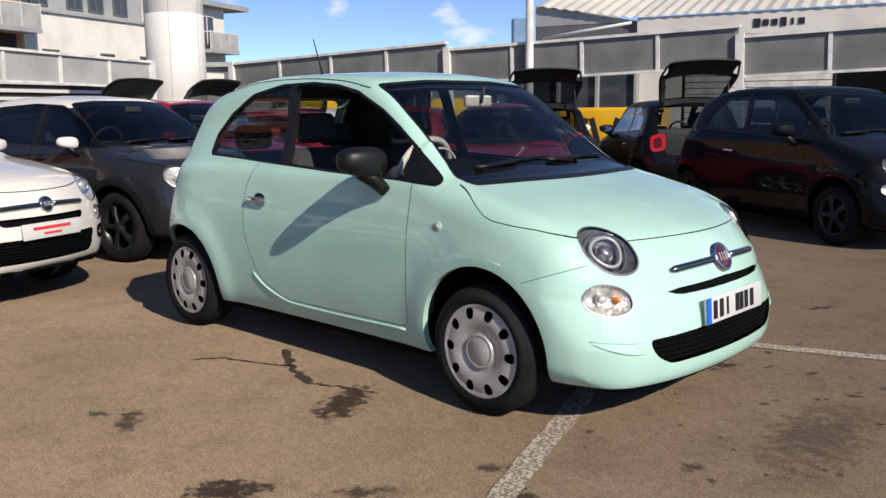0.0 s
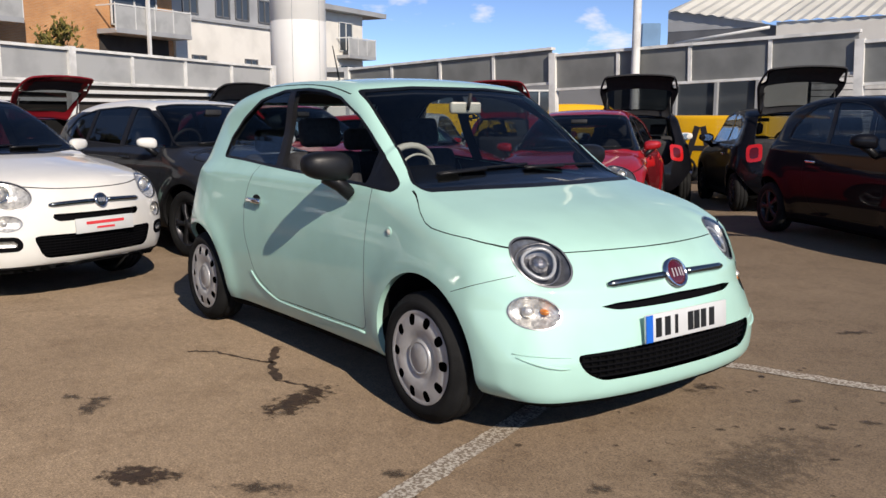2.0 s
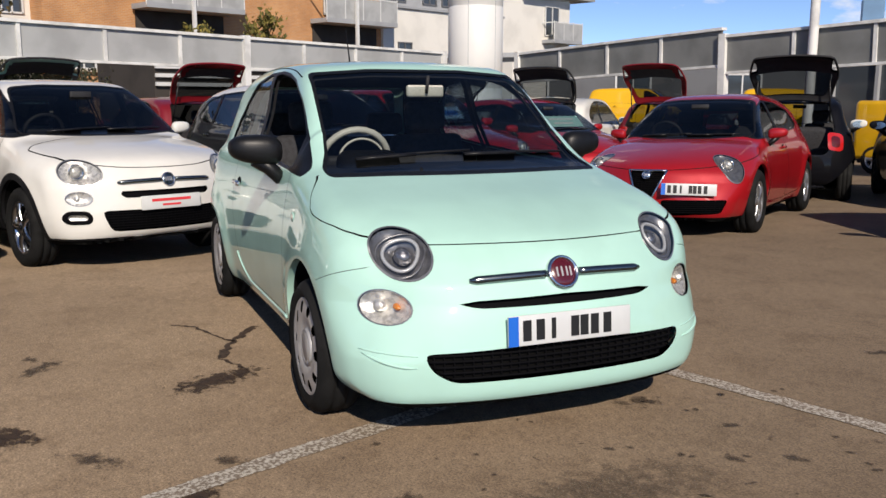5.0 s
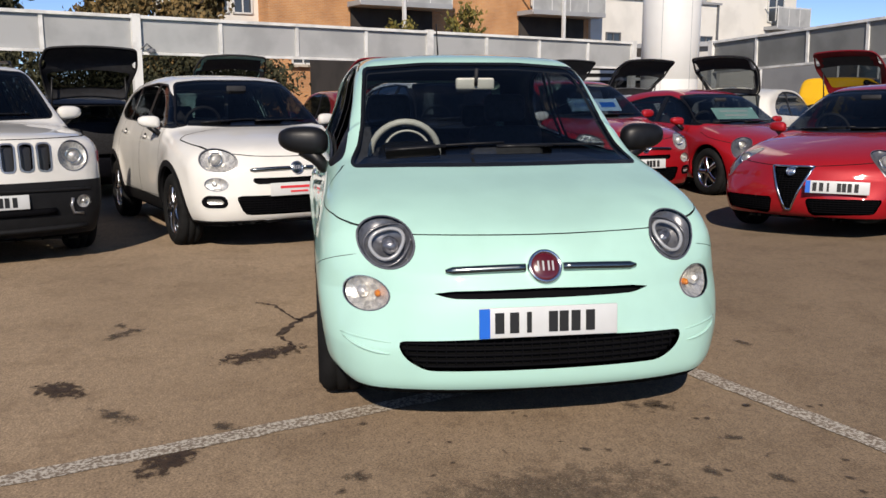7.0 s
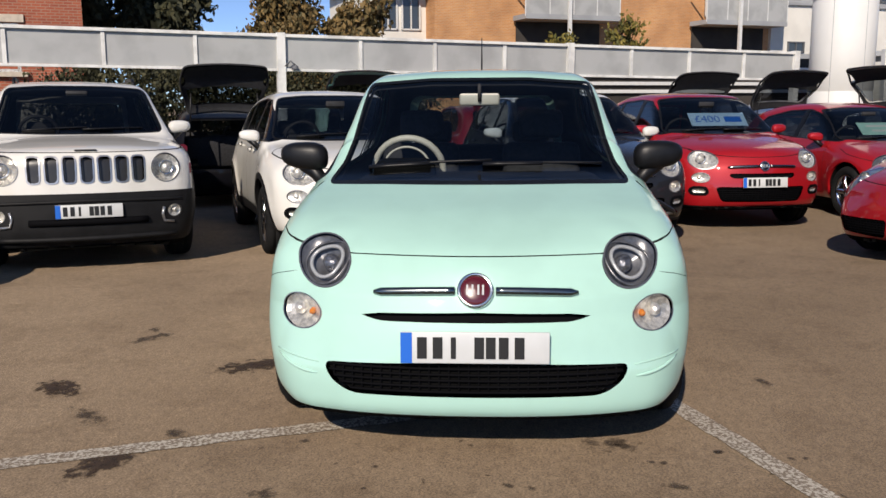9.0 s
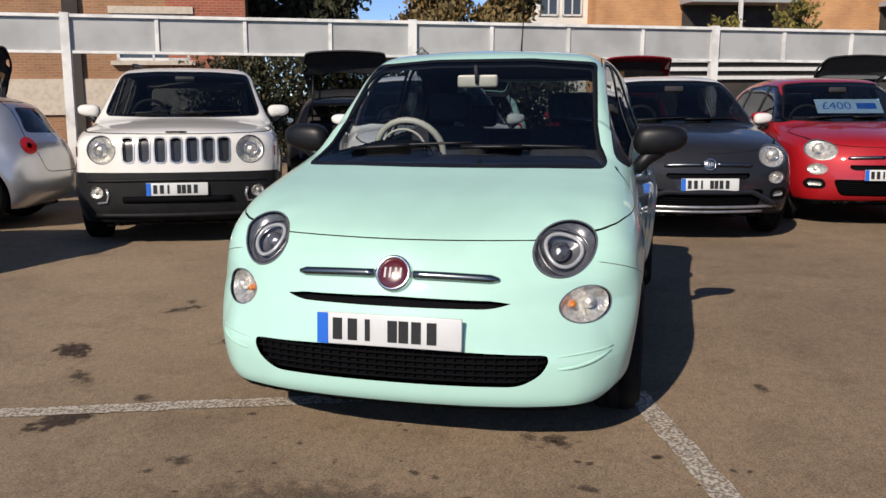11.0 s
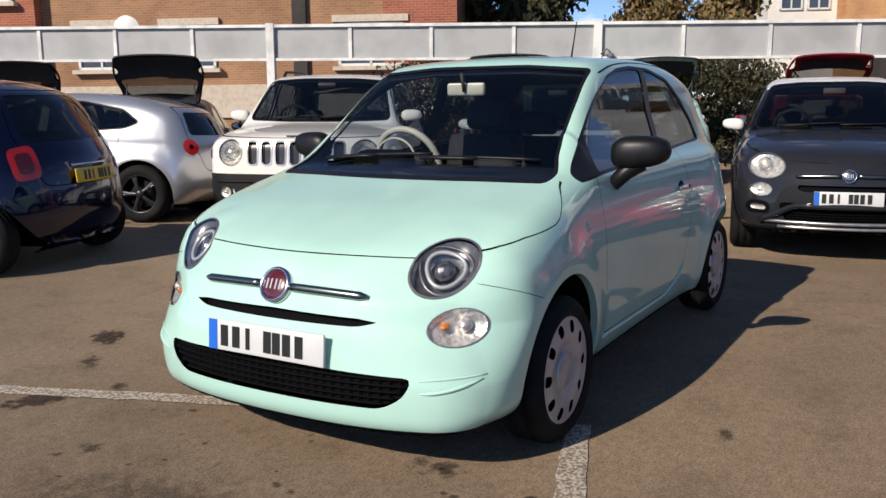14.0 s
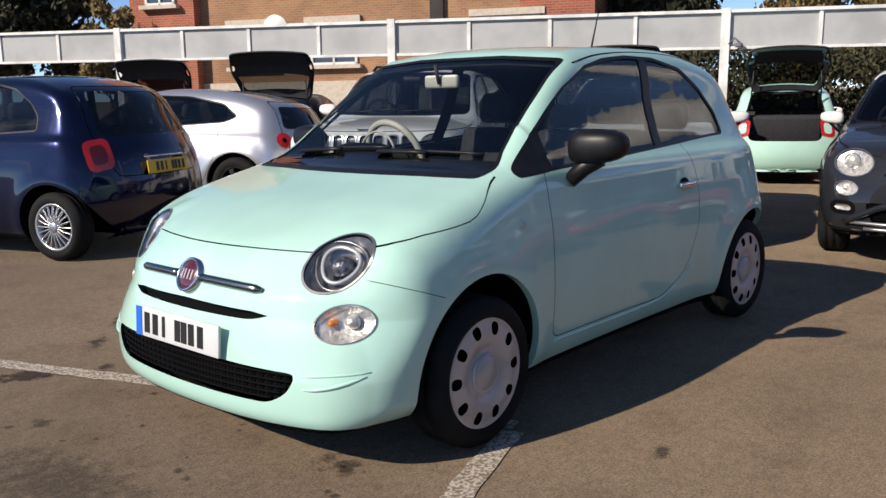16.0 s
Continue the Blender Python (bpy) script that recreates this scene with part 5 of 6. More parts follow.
def stain_material(name, color, soft, cover=0.9, ragged=1.6):
    """A stain that thins out raggedly towards its edge."""
    m = material(name, color, 0.8, vary=0.4, scale=26, bump=0.4, bump_scale=150)
    n, l = m.node_tree.nodes, m.node_tree.links
    co, sub, ln, no, add, ra, tr, mx = (n.new(k) for k in ("ShaderNodeTexCoord", "ShaderNodeVectorMath", "ShaderNodeVectorMath", "ShaderNodeTexNoise", "ShaderNodeMath", "ShaderNodeMapRange", "ShaderNodeBsdfTransparent", "ShaderNodeMixShader"))
    sub.operation, ln.operation, add.operation = "SUBTRACT", "LENGTH", "MULTIPLY_ADD"
    sub.inputs[1].default_value = (0.5, 0.5, 0.0)
    l.new(co.outputs["Generated"], sub.inputs[0])
    fl = n.new("ShaderNodeVectorMath")
    fl.operation = "MULTIPLY"
    fl.inputs[1].default_value = (1.0, 1.0, 0.0)
    l.new(sub.outputs["Vector"], fl.inputs[0])
    l.new(fl.outputs["Vector"], ln.inputs[0])
    no.inputs["Scale"].default_value, no.inputs["Detail"].default_value, no.inputs["Roughness"].default_value = 17.0, 6.0, 0.68
    l.new(n.new("ShaderNodeNewGeometry").outputs["Position"], no.inputs["Vector"])
    l.new(no.outputs["Fac"], add.inputs[0])
    add.inputs[1].default_value = ragged
    l.new(ln.outputs["Value"], add.inputs[2])
    ra.inputs["From Min"].default_value, ra.inputs["From Max"].default_value = 0.93, 0.93 + soft
    ra.inputs["To Min"].default_value, ra.inputs["To Max"].default_value = cover, 0.0
    l.new(add.outputs["Value"], ra.inputs["Value"])
    l.new(ra.outputs["Result"], mx.inputs["Fac"])
    l.new(tr.outputs["BSDF"], mx.inputs[1])
    l.new(n["Principled BSDF"].outputs["BSDF"], mx.inputs[2])
    l.new(mx.outputs["Shader"], n["Material Output"].inputs["Surface"])
    return m


M["stain"] = stain_material("oil_stain", (0.058, 0.033, 0.019), 0.20, 0.85, 1.45)
M["film"] = stain_material("thin_oil_film", (0.070, 0.054, 0.042), 0.45, 0.40, 1.75)
M["damp"] = stain_material("damp_patch", (0.070, 0.050, 0.036), 0.30, 0.60, 1.66)
M["crack"] = material("crack_filler", (0.070, 0.043, 0.026), 0.8, vary=0.5, scale=40, bump=0.4, bump_scale=150)
gx = [-700, -60, -21, -18, -12, -7.4, -6.5, -5.5, -4.6, 0, 60, 700]
gy = [-700, -100, 0, 100, 700]
gv = [(x, y, ground_z(x)) for x in gx for y in gy]
gf = [(i * 5 + j, (i + 1) * 5 + j, (i + 1) * 5 + j + 1, i * 5 + j + 1) for i in range(len(gx) - 1) for j in range(4)]
tagged(part("ground", (gv, gf), M["asphalt"], smooth=False), "sunlit worn brown-grey asphalt of a car park", "ground", kind="structure")


def stripe(name, a, b, w=0.10, z=0.004):
    a, b = Vector((*a, 0)), Vector((*b, 0))
    d = (b - a).normalized()
    t = Vector((-d.y, d.x, 0))
    n = max(2, int((b - a).length / 0.08))
    rnd = random.Random(round(a.x * 100))
    vs, fs = [], []
    for i in range(n + 1):
        p = a + (b - a) * (i / n)
        vs += [tuple(p + t * (w / 2 + rnd.uniform(-0.007, 0.007)) + Vector((0, 0, z))), tuple(p - t * (w / 2 + rnd.uniform(-0.007, 0.007)) + Vector((0, 0, z)))]
        if i:
            fs.append((2 * i - 2, 2 * i - 1, 2 * i + 1, 2 * i))
    return tagged(part(name, (vs, fs), M["line_paint"]), "worn white parking bay line on the asphalt", "road marking", kind="structure")


stripe("bay_line", (-2.56, 4.26), (-1.10, 0.36))
stripe("bay_line", (-2.50, 4.285), (3.4, 6.30))

# ---- the fascia on posts round the car park ----
M["post"] = material("white_post_paint", (0.80, 0.79, 0.75), 0.6, vary=0.25, scale=3.0, bump=0.05)
M["grey_clad"] = material("grey_cladding", (0.36, 0.37, 0.38), 0.6, vary=0.15, scale=0.7)
M["dark_clad"] = material("charcoal_cladding", (0.13, 0.135, 0.145), 0.6, vary=0.2, scale=0.7)
M["smoked_panel"] = material("smoked_grey_panel", (0.21, 0.215, 0.205), 0.45, vary=0.25, scale=1.2, bump=0.03, bump_scale=30)
M["fascia"] = material("grey_fascia_panel", (0.42, 0.425, 0.415), 0.55, vary=0.18, scale=1.4, bump=0.03, bump_scale=30)


def fascia_run(name, a, b, bays, z0, z1, label, rise=(0.0, 0.0), last=True, lamp_at=-1, panels="fascia"):
    """Posts, rails and four panels to each bay between two points; rise: how far its two ends stand above the level."""
    a, b = Vector((*a, 0)), Vector((*b, 0))
    d = b - a
    yaw = math.degrees(math.atan2(d.y, d.x))
    run = thing(name, label, "fascia")
    run.matrix_basis = pose(a.x, a.y, rise[0], 0, -math.degrees(math.atan2(rise[1] - rise[0], d.length)), yaw)
    n = d.length
    part("rail", boxes((n / 2, 0, z1, n, 0.16, 0.055)), M["post"], run, smooth=False)
    part("rail", boxes((n / 2, 0, z0, n, 0.12, 0.05)), M["post"], run, smooth=False)
    bay = n / bays
    for i in range(bays + (1 if last else 0)):
        part("post", boxes((i * bay, -0.02, z1 / 2 - 0.25, 0.15, 0.15, z1 + 0.60)), M["post"], run, smooth=False)
        if i == lamp_at:
            part("post_lamp", merged(tube([(i * bay + 0.06, -0.08, z0 + 0.06), (i * bay + 0.16, -0.12, z0 + 0.16), (i * bay + 0.24, -0.14, z0 + 0.08)], 0.018, 6), moved(lathe([(0.0, 0.05), (0.05, 0.03), (0.075, -0.04), (0.0, -0.04)], 14, "z"), pose(i * bay + 0.24, -0.14, z0 + 0.04))), M["dark_clad"], run, "small dark lamp on a bent arm")
        if i == bays:
            break
        for j in range(4):
            x = i * bay + (j + 0.5) * bay / 4
            part("panel", boxes((x, 0.0, (z0 + z1) / 2, bay / 4 - 0.07, 0.03, z1 - z0 - 0.06)), M[panels], run, smooth=False)
            if j:
                part("mullion", boxes((i * bay + j * bay / 4, 0, (z0 + z1) / 2, 0.065, 0.10, z1 - z0)), M["post"], run, smooth=False)
    return run


u1 = Vector((-0.424, 0.906))
p_a = Vector((-14.94, -0.36))
fascia_run("perimeter_fascia", tuple(p_a - u1 * 6.13 * 4), tuple(p_a + u1 * 12.26), 6, 1.94, 2.56, "long grey panelled fascia on white posts along the car park", (0.29, -0.10), lamp_at=4)
fascia_run("perimeter_fascia", (-19.08, 12.50), (-12.92, 13.83), 1, 1.90, 2.62, "dark grey panelled fascia on white posts beside the round tower", (-0.19, 0.05), False, panels="smoked_panel")
for k in range(3):
    c0, c1 = Vector((-12.92, 13.83)).lerp(Vector((4.45, 18.57)), k / 3), Vector((-12.92, 13.83)).lerp(Vector((4.45, 18.57)), (k + 1) / 3)
    fascia_run("perimeter_fascia", tuple(c0), tuple(c1), 1, 1.95, 2.66, "dark grey panelled fascia on white posts before the workshop", (-0.14, 0.05), k == 2, panels="smoked_panel")


# ---- surroundings ----
def brick(name, a, b, mortar, size=1.0):
    m = bpy.data.materials.new(name)
    m.use_nodes = True
    n, l = m.node_tree.nodes, m.node_tree.links
    bs = n["Principled BSDF"]
    co, mp, tx, no, mx = n.new("ShaderNodeTexCoord"), n.new("ShaderNodeMapping"), n.new("ShaderNodeTexBrick"), n.new("ShaderNodeTexNoise"), n.new("ShaderNodeMixRGB")
    mp.inputs["Rotation"].default_value = (radians(90), 0, 0)
    l.new(co.outputs["Object"], mp.inputs["Vector"])
    l.new(mp.outputs["Vector"], tx.inputs["Vector"])
    tx.inputs["Color1"].default_value, tx.inputs["Color2"].default_value, tx.inputs["Mortar"].default_value = (*a, 1), (*b, 1), (*mortar, 1)
    tx.inputs["Scale"].default_value = 1.0
    tx.inputs["Brick Width"].default_value, tx.inputs["Row Height"].default_value, tx.inputs["Mortar Size"].default_value = 0.225 * size, 0.075 * size, 0.010 * size
    no.inputs["Scale"].default_value = 0.8
    l.new(co.outputs["Object"], no.inputs["Vector"])
    mx.blend_type = "OVERLAY"
    mx.inputs[0].default_value = 0.45
    l.new(tx.outputs["Color"], mx.inputs[1])
    l.new(no.outputs["Fac"], mx.inputs[2])
    l.new(mx.outputs["Color"], bs.inputs["Base Color"])
    bs.inputs["Roughness"].default_value = 0.9
    return m


M["orange_brick"] = brick("orange_brick", (0.58, 0.27, 0.10), (0.50, 0.22, 0.085), (0.52, 0.36, 0.22))
M["tan_brick"] = brick("tan_brick", (0.36, 0.18, 0.085), (0.29, 0.135, 0.065), (0.33, 0.235, 0.155))
M["red_brick"] = brick("red_brick", (0.38, 0.10, 0.05), (0.29, 0.07, 0.04), (0.33, 0.20, 0.14))
M["render"] = material("white_render", (0.80, 0.77, 0.70), 0.85, vary=0.12, scale=0.5, bump=0.05)
M["tower"] = material("white_tower_panels", (0.80, 0.79, 0.75), 0.5, vary=0.08, scale=0.6)
M["pane"] = material("far_window_pane", (0.05, 0.06, 0.07), 0.08, spec=0.8)
M["frame"] = material("window_frame_white", (0.70, 0.70, 0.68), 0.5, vary=0.06)
# near-black brown: shade painted for recesses and openings, also plinths and a dark strip
M["shade"] = material("dark_wall_and_shade", (0.05, 0.042, 0.036), 0.85, vary=0.3, scale=1.0)
M["sheet_roof"] = material("pale_sheet_roof", (0.70, 0.68, 0.60), 0.55, vary=0.12, scale=0.4)
M["sill"] = material("stone_sill", (0.58, 0.50, 0.40), 0.8, vary=0.15)
M["unit_blue"] = material("pale_blue_sheet", (0.16, 0.30, 0.48), 0.5, vary=0.15, scale=1.0)
M["ink"] = material("sign_ink", (0.02, 0.02, 0.025), 0.5)


def far_window(parent, u, z, w, h, y=0.0, sill=True, framing="frame"):
    """A framed window set in a wall whose outer face is at -y; parts under the building."""
    win = part("window", boxes((u, y + 0.02, z + h / 2, w, 0.06, h)), M["pane"], parent, smooth=False)
    part("window_frame", boxes((u, y - 0.03, z + h - 0.04, w, 0.08, 0.08), (u, y - 0.03, z + 0.04, w, 0.08, 0.08), (u - w / 2 + 0.04, y - 0.03, z + h / 2, 0.08, 0.08, h), (u + w / 2 - 0.04, y - 0.03, z + h / 2, 0.08, 0.08, h), (u, y - 0.03, z + h / 2, 0.06, 0.08, h)), M[framing], win, smooth=False)
    if sill:
        part("sill", boxes((u, y - 0.10, z - 0.06, w + 0.3, 0.24, 0.12)), M["sill"], win, smooth=False)
    return win


def balcony(parent, u0, u1, z, rail, deep=1.5, y=0.0):
    c, w = (u0 + u1) / 2, u1 - u0
    bal = part("balcony", boxes((c, y - deep / 2, z + 0.12, w, deep, 0.24)), M["grey_clad"], parent, smooth=False)
    part("rail", boxes((c, y - deep + 0.04, z + rail, w, 0.07, 0.07), (u0 + 0.04, y - deep / 2, z + rail, 0.07, deep, 0.07), (u1 - 0.04, y - deep / 2, z + rail, 0.07, deep, 0.07)), M["frame"], bal, smooth=False)
    n = max(2, round(w / 1.25))
    for i in range(n):
        part("panel", boxes((u0 + (i + 0.5) * w / n, y - deep + 0.05, z + 0.24 + (rail - 0.3) / 2, w / n - 0.06, 0.03, rail - 0.3)), M["fascia"], bal, smooth=False)
    for i in range(n + 1):
        part("post", boxes((u0 + i * w / n, y - deep + 0.05, z + rail / 2 + 0.1, 0.05, 0.05, rail)), M["frame"], bal, smooth=False)
    part("panel", boxes((u1 - 0.03, y - deep / 2, z + 0.24 + (rail - 0.3) / 2, 0.03, deep - 0.1, rail - 0.3)), M["fascia"], bal, smooth=False)
    return bal


flats = thing("apartment_building", "orange brick and white rendered apartment building with grey balconies", "building")
flats.matrix_basis = pose(-47.5, 13.5, 0, 0, 0, 113.57)
part("wall", boxes((-3.6, 4.2, 5.2, 20.2, 8.0, 10.4)), M["orange_brick"], flats, "orange brick wall", False)
part("wall", boxes((12.1, 4.0, 3.4, 11.2, 8.0, 6.8)), M["render"], flats, "white rendered wall", False)
part("wall", boxes((12.1, 4.6, 8.2, 11.2, 7.0, 2.8)), M["grey_clad"], flats, "grey upper storey", False)
part("coping", boxes((12.1, -0.02, 6.86, 11.4, 0.3, 0.14)), M["grey_clad"], flats, smooth=False)
part("wall", boxes((-15.2, 5.5, 5.0, 3.0, 8.0, 10.0)), M["render"], flats, "pale end wall", False)
part("wall", boxes((22.6, 5.0, 4.5, 9.0, 8.0, 9.0)), M["render"], flats, "white far wing", False)
part("roof", boxes((25.0, 3.6, 9.0, 8.4, 7.0, 0.35)), M["grey_clad"], flats, "overhanging flat roof", False)
part("roof", boxes((-15.4, 4.6, 7.4, 3.4, 9.0, 0.3)), M["grey_clad"], flats, smooth=False)
for u0, u1 in ((-9.6, -4.3), (1.0, 6.3)):
    # no hollow here: a flat dark sheet paints the shade under the balcony
    part("recess", boxes(((u0 + u1) / 2, 0.16, 4.7, u1 - u0 - 0.5, 0.10, 1.5)), M["shade"], flats, "dark sheet as the shade of a recess", False)
    balcony(flats, u0, u1, 5.45, 1.45)
    balcony(flats, u0, u1, 8.6, 1.35)
    far_window(flats, (u0 + u1) / 2, 6.0, 3.2, 2.0, 0.12, False)
    part("post", boxes(((u0 + u1) / 2 - 0.3 if u0 < 0 else (u0 + u1) / 2 - 0.6, -1.62, 4.6, 0.16, 0.16, 9.2)), M["frame"], flats, smooth=False)
for u in (8.3, 12.9, 16.5):
    far_window(flats, u, 4.15, 1.2, 0.62, -0.02, False, "dark_clad")
for u in (8.8, 11.6, 13.4, 15.6):
    far_window(flats, u, 7.3, 1.3, 1.5, 1.08, False, "dark_clad")
for u in (-12.0, -2.6):
    far_window(flats, u, 2.6, 1.2, 1.3, 0.18)
for u in (-15.7, -14.5):
    far_window(flats, u, 5.0, 1.0, 1.7, 1.48, False)
balcony(flats, 23.6, 27.2, 5.45, 1.5, 1.2, 1.0)
far_window(flats, 24.8, 6.0, 1.8, 2.2, 0.98, False)
far_window(flats, 25.0, 3.0, 2.2, 2.0, 0.98, False)
part("downpipe", boxes((17.55, -0.06, 3.4, 0.12, 0.12, 6.8)), M["dark_clad"], flats, smooth=False)

low = thing("garden_building", "low white building with dark openings and slatted rails", "building")
low.matrix_basis = pose(-33.0, 13.5, 0, 0, 0, 113.57)
# solid block; the shade of its openings is painted as one dark colour
part("wall", boxes((-2.0, 2.0, 1.5, 16.0, 4.0, 3.0)), M["shade"], low, "ground floor with its shade put in as dark colour", False)
for k in range(4):
    part("rail", boxes((-2.0, -0.1, 1.75 + 0.28 * k, 16.0, 0.08, 0.12)), M["frame"], low, smooth=False)
part("end_wall", boxes((7.4, 0.5, 1.45, 3.0, 5.0, 2.9)), M["render"], low, "white end wall", False)

tower = thing("round_tower", "tall round white panelled tower", "tower")
tower.matrix_basis = pose(-22.3, 12.70, 0)
part("shaft", lathe([(0.79, 0.0), (0.79, 1.55), (0.775, 1.57), (0.775, 1.60), (0.79, 1.62), (0.79, 3.85), (0.775, 3.87), (0.775, 3.90), (0.79, 3.92), (0.79, 11.0), (0.0, 11.0)], 56, "z"), M["tower"], tower)
for a in (200, 260, 320, 20):
    part("panel_joint", boxes((0.788 * math.cos(radians(a)), 0.788 * math.sin(radians(a)), 5.5, 0.012, 0.012, 11.0)), M["grey_clad"], tower, smooth=False)

terrace = thing("brick_building", "tan and red brick building with stone sills", "building")
terrace.matrix_basis = pose(-22.49, -7.56, 0, 0, 0, 115.1)
part("wall", boxes((-6.45, 5.0, 4.6, 12.9, 10.0, 9.2)), M["tan_brick"], terrace, "tan brick wall", False)
part("wall", boxes((-14.1, 4.6, 5.2, 2.4, 10.0, 10.4)), M["red_brick"], terrace, "red brick end bay", False)
part("wall", boxes((-1.1, 4.93, 4.6, 2.2, 10.0, 9.24)), M["red_brick"], terrace, "red brick corner", False)
part("downpipe", boxes((-4.75, -0.08, 4.6, 0.42, 0.14, 9.2)), M["shade"], terrace, "dark upright strip", False)
part("string_course", boxes((-6.45, -0.03, 1.25, 12.9, 0.12, 1.0)), M["sill"], terrace, "pale stone plinth", False)
for u, w in ((-11.05, 1.5), (-8.2, 1.6), (-2.6, 2.0)):
    for z in (2.25, 6.4):
        win = far_window(terrace, u, z, w, 1.28)
        part("lintel", boxes((u, -0.05, z + 1.40, w + 0.3, 0.16, 0.20)), M["sill"], win, smooth=False)
far_window(terrace, -14.1, 4.3, 1.1, 1.2, -0.42)
part("roof", boxes((-8.0, 5.0, 9.35, 16.0, 10.6, 0.3)), M["dark_clad"], terrace, smooth=False)
dish = part("satellite_dish", moved(lathe([(0.0, 0.10), (0.18, 0.08), (0.34, 0.03), (0.42, 0.0)], 24), pose(-10.0, -0.45, 3.42, 0, 0, 180)), M["frame"], terrace, "white dish")
part("bracket", tube([(-10.0, -0.5, 3.42), (-10.0, 0.0, 3.2)], 0.03, 6), M["grey_clad"], dish)

shed = thing("workshop_building", "grey workshop with a pale corrugated roof and sign band", "building")
shed.matrix_basis = pose(-27.0, 35.0, 0, 0, 0, 14.06)
part("wall", boxes((22.0, 8.0, 2.6, 44.0, 16.0, 5.2)), M["dark_clad"], shed, "charcoal clad wall", False)
part("plinth", boxes((22.0, 8.0, -0.15, 44.0, 16.0, 0.32)), M["shade"], shed, smooth=False)
part("gable", ([(0, -0.02, 5.2), (5.2, -0.02, 5.2), (0.0, -0.02, 6.2), (0, 16, 5.2), (0, 16, 6.2), (0, 6, 7.9)], [(0, 1, 2), (0, 2, 5, 4, 3)]), M["grey_clad"], shed, smooth=False)
part("sign_band", boxes((24.6, -0.12, 4.85, 38.8, 0.25, 0.95)), M["render"], shed, "pale band that bears the sign", False)
rib_v, rib_f = [], []
nr = 150
for i in range(nr + 1):
    x = 0.2 + i * 44.0 / nr
    e = 0.07 if i % 2 else 0.0
    front = 6.15 - 0.17 * x if x < 5.0 else 5.32
    rib_v += [(x, -0.35 if x > 5 else -0.25, front + e), (x, 6.0, front + 0.32 * 6.3 + e)]
    if i:
        rib_f.append((2 * i - 2, 2 * i, 2 * i + 1, 2 * i - 1))
part("roof", (rib_v, rib_f), M["sheet_roof"], shed, "pale corrugated sheet roof", False)
for i, w in enumerate((0.36, 0.30, 0.30, 0.30, 0.12, 0.30)):
    part("sign_bar", boxes((10.5 + 0.36 * i, -0.27, 4.82, w * 0.8, 0.03, 0.36 if i in (0, 3) else 0.26)), M["ink"], shed, smooth=False)
part("pipe", tube([(0.6, -0.5, 4.6), (5.0, -0.5, 5.1)], 0.07, 6), M["frame"], shed)

front = thing("showroom_front", "low workshop front with glass, pale slats and a dark opening", "building")
front.matrix_basis = pose(-12.2, 20.0, 0, 0, 0, 14.06)
part("wall", boxes((9.0, 3.2, 1.5, 26.0, 6.0, 3.0)), M["dark_clad"], front, "charcoal wall", False)
part("plinth", boxes((9.0, 3.2, -0.15, 26.0, 6.0, 0.32)), M["shade"], front, smooth=False)
part("glazing", boxes((-1.6, 0.10, 1.3, 3.4, 0.1, 2.3)), M["pane"], front, "dark glazed front", False)
for u in (-3.2, -2.1, -1.0, 0.05):
    part("mullion", boxes((u, 0.0, 1.3, 0.08, 0.14, 2.5)), M["grey_clad"], front, smooth=False)
part("slat_wall", boxes((0.65, 0.12, 1.35, 1.1, 0.1, 2.7)), M["render"], front, "pale panel", False)
for k in range(16):
    part("slat", boxes((3.0, 0.10, 0.3 + 0.15 * k, 3.4, 0.08, 0.13)), M["post"], front, smooth=False)
# the wall is closed; this black sheet paints the doorway's inner shade
part("opening", boxes((7.6, 0.16, 1.3, 5.6, 0.06, 2.6)), M["liner"], front, "dark sheet as the shade inside an open doorway", False)

yard = thing("yard_building", "long dark low building beyond the vans", "building")
yard.matrix_basis = pose(-30.0, 27.0, 0, 0, 0, 48)
part("wall", boxes((0, 3.0, 1.6, 30.0, 6.0, 3.2)), M["dark_clad"], yard, "charcoal wall", False)
part("roof", boxes((0, 3.0, 3.3, 30.6, 6.6, 0.2)), M["grey_clad"], yard, smooth=False)
for k in range(6):
    far_window(yard, -12.0 + 4.6 * k, 1.2, 1.6, 1.2, 0.0, False)

part("roof_unit", boxes((0.0, 0.0, 4.1, 0.75, 0.75, 2.0)), M["unit_blue"], front, "pale blue roof unit", False).matrix_basis = front.matrix_basis.inverted() @ pose(-24.4, 30.6, 0, 0, 0, 48)

pole = thing("flag_pole", "tall white pole before the fascia", "pole")
pole.matrix_basis = pose(-11.09, 14.18, -0.16)
part("shaft", lathe([(0.09, 0.0), (0.08, 4.0), (0.065, 8.0), (0.0, 8.0)], 16, "z"), M["post"], pole)
part("base", lathe([(0.17, 0.0), (0.17, 0.05), (0.10, 0.06)], 16, "z"), M["grey_clad"], pole)


# ---- trees and hedges ----
def foliage(name, a, b):
    m = material(name, a, 0.75, vary=0.0)
    n, l = m.node_tree.nodes, m.node_tree.links
    g, r = n.new("ShaderNodeNewGeometry"), n.new("ShaderNodeValToRGB")
    r.color_ramp.elements[0].color, r.color_ramp.elements[1].color = (*a, 1), (*b, 1)
    l.new(g.outputs["Random Per Island"], r.inputs["Fac"])
    l.new(r.outputs["Color"], n["Principled BSDF"].inputs["Base Color"])
    return m


M["leaf_dark"] = foliage("dark_green_leaves", (0.016, 0.020, 0.008), (0.070, 0.066, 0.028))
M["leaf_autumn"] = foliage("autumn_leaves", (0.06, 0.055, 0.02), (0.27, 0.17, 0.06))
